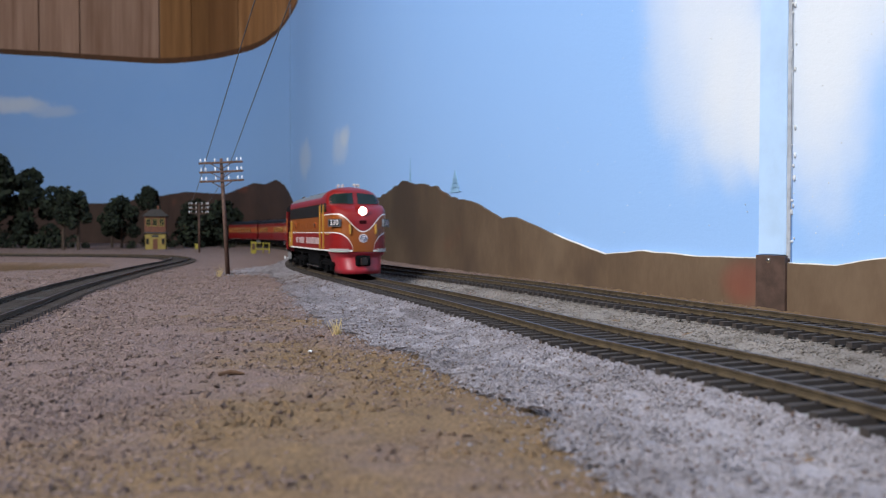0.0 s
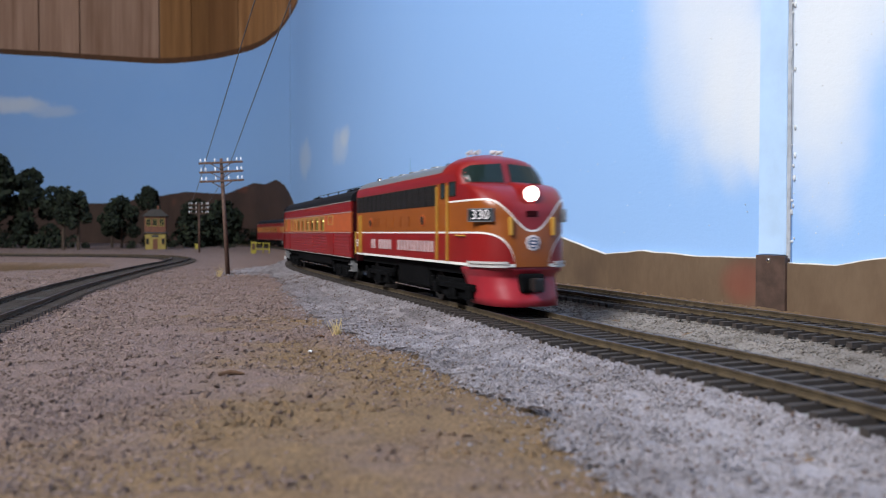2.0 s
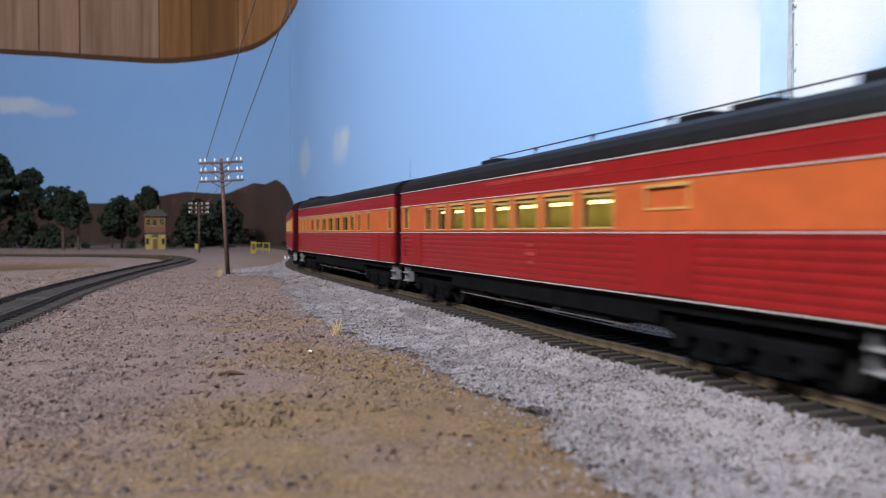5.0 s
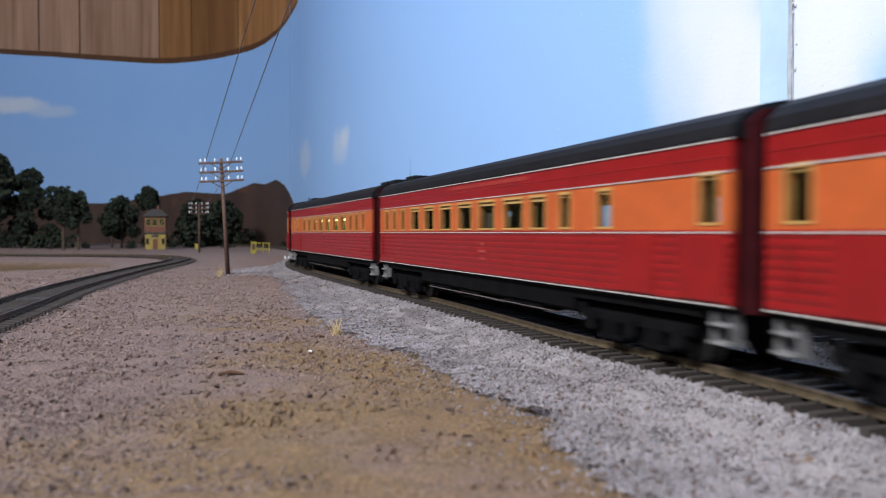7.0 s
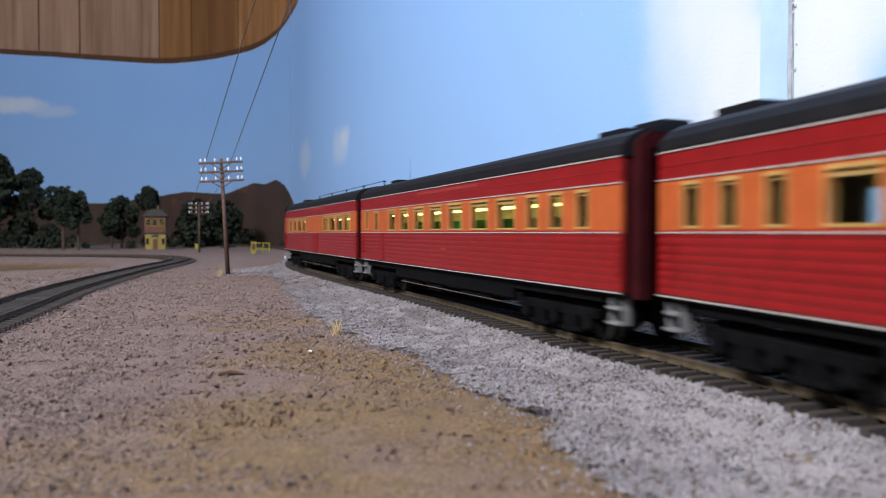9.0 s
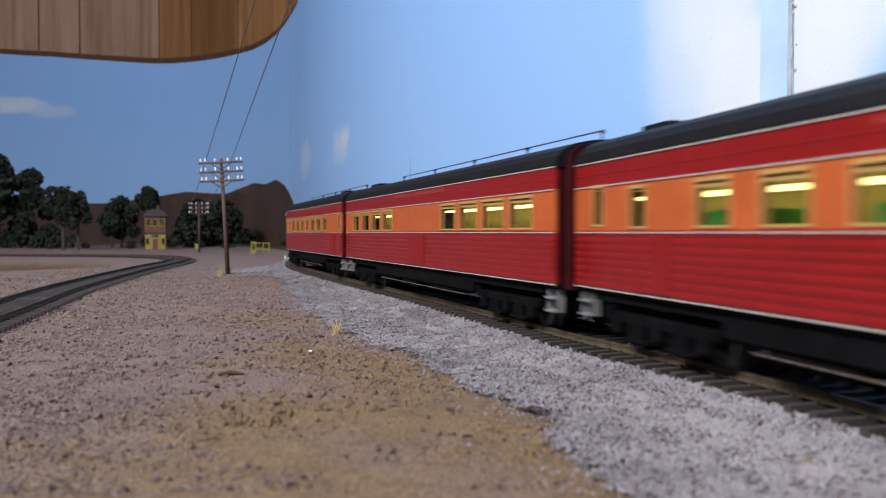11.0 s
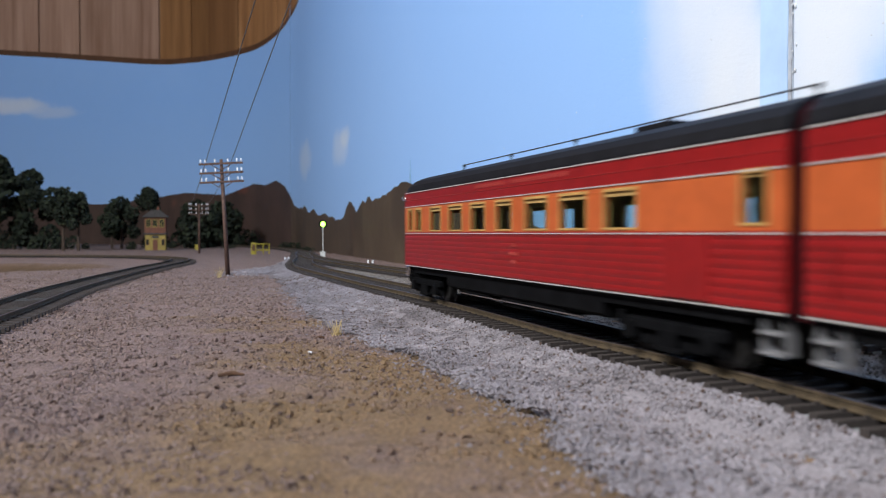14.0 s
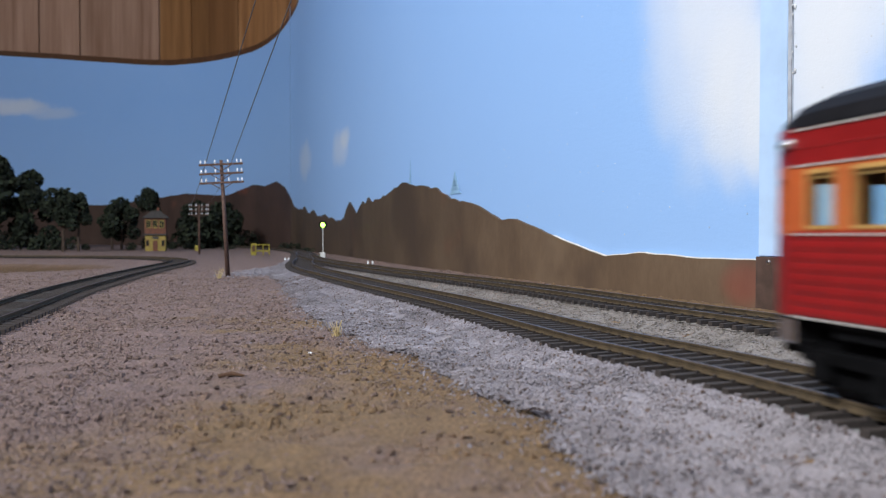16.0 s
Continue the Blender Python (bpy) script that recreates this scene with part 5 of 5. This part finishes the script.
def dry_tuft(x, y, h, seed, label):
    rng = random.Random(seed)
    bm = bmesh.new()
    for _ in range(26):
        a, r = rng.uniform(0, 6.28), rng.uniform(0, 1.6)
        l = h * rng.uniform(0.4, 1)
        b = Vector((r * math.cos(a), r * math.sin(a), -0.6))
        rod(bm, b, b + Vector((rng.uniform(-0.45, 0.45) * l, rng.uniform(-0.45, 0.45) * l, l)), 0.16, 0.05, 4)
    z = float(ground_z(np.array([[x, y]]))[0])
    ob = part("grass_tuft", bm, M["straw"])
    ob.matrix_world = mmpose(x, y, z)
    return tagged(ob, label, "grass", "dry tufts on the gravel")


def litter(x, y, l, turn, mat, name, label):
    bm = bmesh.new()
    rod(bm, (-l / 2, 0, 0.35), (0, 0.5, 0.75), 0.45, 0.6, 6)
    rod(bm, (0, 0.5, 0.75), (l / 2, -0.2, 0.4), 0.6, 0.25, 6)
    z = float(ground_z(np.array([[x, y]]))[0])
    ob = part(name, bm, M[mat])
    ob.matrix_world = mmpose(x, y, z, 0, 0, turn)
    return tagged(ob, label, name, "")


# ---------------------------------------------------------------- build
room()
ground()
backdrop()
track("main_track", MAIN, 900, MAIN.length - 10, H_RAIL, "main railway track with brown rails on dark ties", (2000, 3160))
track("second_track", BACK, 2, BACK.length - 5, H_RAIL + 0.6, "second railway track along the painted wall", (250, 1350))
track("spur_track", SPUR, 2, 1500, H_RAIL - 1.4, "weathered grey curving spur track", (60, 900))

telegraph_pole(-170, 594, 0, 92, -3.0, 4, "dark brown model telegraph pole with three crossarms")
telegraph_pole(-413, 1274, 0, 84, 0, 3, "distant brown telegraph pole with three crossarms")
wire((-186, 592, 91), (200, -381, 252), 0, 0.28)
wire((-166, 592, 91), (203, -381, 252), 0, 0.28)
wire((-428, 1273, 84), (-186, 592, 91), 6, 0.3)
wire((-400, 1273, 84), (-166, 592, 91), 6, 0.3)
signal_cabin(-580, 1520, 16)
yellow_frame(-292, 1205)
signal(-166, 1040)
for k, (x, y, h, sp, bare) in enumerate([(-1010, 1700, 205, 70, 0.08), (-945, 1730, 178, 58, 0.06), (-735, 1455, 124, 34, 0.3), (-708, 1460, 116, 28, 0.42), (-705, 1650, 112, 38, 0.2),
                                         (-735, 1670, 100, 30, 0.2), (-655, 1680, 140, 28, 0.5), (-575, 1760, 100, 54, 0.02), (-520, 1800, 104, 50, 0.02), (-1080, 1600, 120, 50, 0.06)]):
    tree(x, y, h, sp, 20 + k, "dark green model tree with clumped foliage on a thin trunk", bare)
for k, (x, y, r) in enumerate([(-930, 1600, 26), (-860, 1610, 30), (-800, 1590, 28), (-640, 1560, 14), (-1000, 1580, 30), (-330, 1560, 14), (-320, 1640, 16), (-470, 1640, 12),
                               (-620, 1700, 14), (-760, 1600, 12), (-545, 1650, 16), (-250, 1400, 10), (-240, 1330, 8), (-1180, 1880, 48), (-1060, 1900, 46), 
                               (-700, 1820, 30), (-620, 1830, 46), (-560, 1850, 44), (-500, 1860, 40)]):
    bush(x, y, r, 60 + k)
part_dot = thing("trackside_box", "tiny yellow lineside box", "box", mmpose(-500, 1530, 0))
part("body", boxed(-4, 4, -3, 3, -1, 11, 0.4), M["bright_yellow"], part_dot)
dry_tuft(-35, 246, 6.5, 1, "small dry straw-coloured grass tuft on the gravel")
dry_tuft(-168, 564, 10.5, 2, "pale dry grass tuft beside the telegraph pole")
litter(-39, 239, 4.2, 35, "twig", "twig", "curled dry brown leaf stem beside the grass tuft")
pebble = ball(bmesh.new(), (0, 0, 0.3), 0.55, 8, (1.2, 1, 0.7))
pz = float(ground_z(np.array([[-37.0, 209.0]]))[0])
pebble = part("pebble", pebble, M["insulator"], None, "", True)
pebble.matrix_world = mmpose(-37, 209, pz)
tagged(pebble, "tiny bright white pebble on the sand", "pebble")


def marker(x, y, z):
    ob = thing("track_marker", "pair of tiny pale lineside markers beside the track", "marker", mmpose(x, y, z), "pale lineside markers")
    part("foot", boxed(-3.4, 3.4, -0.8, 0.8, -3, 0.6, 0.2), M["tie"], ob)
    for xx in (-2.2, 2.2):
        part("marker_head", rod(bmesh.new(), (xx, 0, 0.4), (xx, 0, 3.4), 1.0, 0.7, 8), M["insulator"], ob, "pale rounded marker head")


marker(-70, 725, 4.5)
marker(-188, 905, 2.0)
litter(-50, 177, 6.0, 10, "twig", "twig", "short reddish brown twig lying on the sand")

# ballast beds, loose ballast and grit


def bed(name, line, s0, s1, inner, outer, material, label, lift=0.35):
    """A thin uneven layer of ballast beside or under a track; outer(s) is where it ends."""
    ss = np.arange(s0, s1, 4.0)
    k = 9
    pts = []
    for s in ss:
        a, b = inner, outer(s)
        pts += [line.side(s, a + (b - a) * i / (k - 1))[:2] for i in range(k)]
    p = np.array(pts)
    z = ground_z(p) + lift + heaps(p)
    edge = np.tile(np.concatenate([np.full(k - 1, 0.0), [-0.9]]), len(ss))
    faces = [(r * k + i, r * k + i + 1, (r + 1) * k + i + 1, (r + 1) * k + i) for r in range(len(ss) - 1) for i in range(k - 1)]
    ob = raw(name, np.column_stack([p, z + edge]), faces, material, smooth=True)
    return tagged(ob, label, "ballast", "", "structure")


def shoulder(s):
    """Where the pale ballast ends on the sandy side: lobed, widest near the camera."""
    w = np.interp(s, [1900, 2150, 2210, 2310, 2384, 2470, 2520, 2576, 2602, 2622, 2656, 2686, 2692, 2704, 2740, 3200], [24, 30, 34, 40, 45, 55, 58, 56, 52, 48.5, 53, 50, 49, 58, 57, 57])
    return -(w + 2.4 * hash_noise(s / 17, 2.0) + 1.6 * hash_noise(s / 6, 4.0))


bed("ballast_shoulder", MAIN, 1850, 3150, -16.6, shoulder, M["ballast"], "pale grey crushed-stone ballast shoulder beside the track", 0.7)
bed("ballast_middle", MAIN, 1850, 3150, -16.8, lambda s: 15.8, M["ballast_dark"], "greenish grey ballast bed between the ties", 0.3)
bed("ballast_back", BACK, 500, 1450, -17.5, lambda s: -52, M["ballast_tan"], "tan grey ballast between the two tracks", 0.3)
bed("ballast_back", BACK, 60, 1450, -17.5, lambda s: 24, M["ballast_tan"], "tan grey ballast under the second track", 0.3)
bed("ballast_spur", SPUR, 20, 1300, -12.5, lambda s: 12.5, M["ballast_spur"], "grey ballast under the spur track", 0.5)
rng0 = np.random.default_rng(9)


def shoulder_points(n, seed, s0, s1):
    p = along(MAIN, s0, s1, 0, 1, n, seed)
    r = np.random.default_rng(seed + 50)
    s = s0 + (s1 - s0) * r.uniform(0, 1, n)
    sm = np.arange(s0, s1, 3.0)
    lim = np.interp(s, sm, [shoulder(v) for v in sm])
    o = -17 + (lim + 17 - 2) * r.uniform(0, 1, n) ** 0.9
    o = o + r.normal(0, 1.0, n)
    c = np.array([MAIN.at(v) for v in sm])
    h = np.interp(s, sm, np.unwrap([MAIN.heading(v) for v in sm]))
    return np.column_stack([np.interp(s, sm, c[:, 0]) - np.sin(h) * o, np.interp(s, sm, c[:, 1]) + np.cos(h) * o])


bal = np.vstack([shoulder_points(68000, 1, 2400, 2770), shoulder_points(6000, 7, 2330, 2410), shoulder_points(7000, 2, 1950, 2340), along(MAIN, 2050, 2850, 16.5, 24, 6000, 3)])
stones("ballast", bal, 0.22 + 0.27 * rng0.uniform(0, 1, len(bal)) ** 1.6, M["ballast"], "pale grey crushed-stone ballast beside the track", 0.35, 0.7)
fr = np.random.default_rng(77)
fs = fr.uniform(2330, 2750, 2600)
stray = np.array([MAIN.side(v, shoulder(v) + 1.5 - e)[:2] for v, e in zip(fs, fr.exponential(3.4, 2600))])
stones("stray_ballast", stray, fr.uniform(0.2, 0.5, len(stray)), M["ballast"], "stray pale stones strewn at the edge of the ballast", 0.4)
brown = shoulder_points(3200, 12, 2250, 2790)
stones("brown_ballast", brown, rng0.uniform(0.25, 0.5, len(brown)), M["dark_grain"], "scattered brown stones among the pale ballast", 0.5, 0.75)
cess = along(MAIN, 1950, 2850, -14, 14, 12000, 4)
stones("track_ballast", cess, rng0.uniform(0.2, 0.4, len(cess)), M["ballast_dark"], "grey ballast between the ties", 0.3, 0.3)
bb = np.vstack([along(BACK, 560, 1120, -50, -15, 26000, 5), along(BACK, 420, 1300, -18, 20, 9000, 8)])
stones("back_ballast", bb, rng0.uniform(0.25, 0.55, len(bb)), M["ballast_tan"], "tan grey ballast along the second track", 0.25, 0.3)
sp = along(SPUR, 30, 1200, -13.5, 13.5, 6000, 6)
stones("spur_ballast", sp, rng0.uniform(0.3, 0.55, len(sp)), M["ballast_spur"], "dark ballast under the spur track", 0.3, 0.2)
n = 140000
yy = 95 + 620 * rng0.uniform(0, 1, n) ** 1.7
xx = rng0.uniform(-0.62, 0.42, n) * yy
gp = np.column_stack([xx, yy])
gp = gp[np.concatenate([dist_to(D_MAIN, gp[i:i + 6000]) for i in range(0, n, 6000)]) > 40]
gp = gp[np.concatenate([dist_to(D_SPUR, gp[i:i + 6000]) for i in range(0, len(gp), 6000)]) > 17]
drift = np.array([hash_noise(x / 45, y / 45, 31) + 0.6 * hash_noise(x / 13, y / 13, 32) for x, y in gp])
left = np.clip(0.45 + 1.6 * drift, 0.08, 1) * np.clip(0.45 - gp[:, 0] / 200 + (gp[:, 1] - 250) / 400, 0.2, 1)
gp = gp[rng0.uniform(0, 1, len(gp)) < left]
stones("grit", gp, (0.18 + 0.46 * rng0.uniform(0, 1, len(gp)) ** 2.0) * np.interp(gp[:, 1], [120, 200, 300, 600], [0.7, 0.95, 1.25, 1.5]), M["grain"], "loose pinkish grit strewn over the ground", 0.25)
# Dark stones stand in for the shadow specks between grains.
dk = gp[rng0.uniform(0, 1, len(gp)) < 0.07] + 0.7
stones("dark_stones", dk, 0.25 + 0.5 * rng0.uniform(0, 1, len(dk)) ** 2.5, M["dark_grain"], "scattered dark brown stones standing in for grain shadows", 0.3)
big = np.column_stack([rng0.uniform(-0.6, 0.25, 900), 130 + 420 * rng0.uniform(0, 1, 900)])
big[:, 0] *= big[:, 1]
big = big[(dist_to(D_MAIN, big) > 48) & (dist_to(D_SPUR, big) > 18)]
stones("loose_stones", big, 0.4 + 0.6 * rng0.uniform(0, 1, len(big)) ** 2, M["dark_grain"], "loose dark brown stones lying on the sand", 0.35)
cl = np.column_stack([rng0.uniform(-0.62, 0.40, 9000), 110 + 480 * rng0.uniform(0, 1, 9000) ** 1.4])
cl[:, 0] *= cl[:, 1]
cl = cl[(dist_to(D_MAIN, cl) > 56) & (dist_to(D_SPUR, cl) > 18)]
cl = cl[np.array([hash_noise(x / 30, y / 30, 21) for x, y in cl]) > -0.1]
stones("clods", cl, (0.5 + 0.75 * rng0.uniform(0, 1, len(cl)) ** 2.2) * np.interp(cl[:, 1], [120, 320], [0.8, 1.25]), M["ground"], "small crumbling clods of sandy earth", 0.1)

patch = np.column_stack([rng0.normal(-158, 11, 4500), rng0.normal(668, 34, 4500)])
stones("spilled_ballast", patch, rng0.uniform(0.5, 1.0, len(patch)), M["ballast"], "spilled pale ballast patch near the telegraph pole", 0.4)

# train
the_loco = stretch(loco(), 1.05, 1.061)
cars = [
    coach("red and orange passenger car with black roof hatches and few windows", 247, [(77, 90.5), (96, 110.5), (115, 129), (133, 145.5), (151.5, 163.5), (170, 183), (188.5, 197), (204, 211)], doors=[(233, 239)], small=[(50, 64)],
          roof_rail=(8, 185, 6), boxes=[(8, 22, 5), (42, 54, 4), (60, 71, 4), (172, 186, 4)], lit=[(105, 238)], blank=[(48, 68), (216, 228)]),
    coach("red and orange passenger car with narrow sleeper windows", 247, [(43, 48.5), (61.5, 67), (75, 84), (89, 102), (109, 121.5), (128, 140.5), (147.5, 159), (166.5, 177.5), (184.5, 195), (204, 209), (217, 222), (229, 234.5)],
          doors=[(6.5, 12)], boxes=[(226, 240, 6)], blank=[(5, 18), (26, 40)]),
    coach("red and orange coach with lit green seats inside", 247, [(17, 22.5), (30, 36.5), (43.5, 50), (58, 70.5), (78, 91.5), (100.5, 113), (121, 133.5), (142, 153.5), (162, 173), (181.5, 191.5), (210, 216.5)],
          doors=[(229, 234)], boxes=[(6, 18, 4), (22, 34, 4), (222, 234, 4)], lit=[(60, 240)], blank=[(200, 208)]),
    coach("red and orange lounge car with large lit windows", 247, [(16, 30.5), (35.5, 51), (55.5, 71), (75.5, 90), (153.5, 168), (173, 187.5), (193.5, 207), (214, 227)],
          roof_rail=(8, 190, 5), boxes=[(222, 240, 4)], lit=[(40, 125), (182, 240)], blank=[(108, 128)]),
    coach("red and orange observation car with a rounded tail", 225, [(46, 59), (67, 80.5), (87.5, 101), (110, 121.5), (130, 142.5), (150.5, 163.5), (172, 184), (195, 202.5), (206.5, 212)],
          doors=[(7.5, 13.5)], roof_rail=(13, 191, 5), boxes=[(52, 66, 4)], blank=[(22, 36)], tail=True),
]

for car in cars:
    stretch(car, 1.06)


def motions():
    walk(the_loco, rides(the_loco, LOCO_AT, 40.3, 138))
    for car, s in zip(cars, CARS_AT):
        length = 225 if car is cars[-1] else 247
        walk(car, rides(car, s - length, 37, length - 38))


motions()
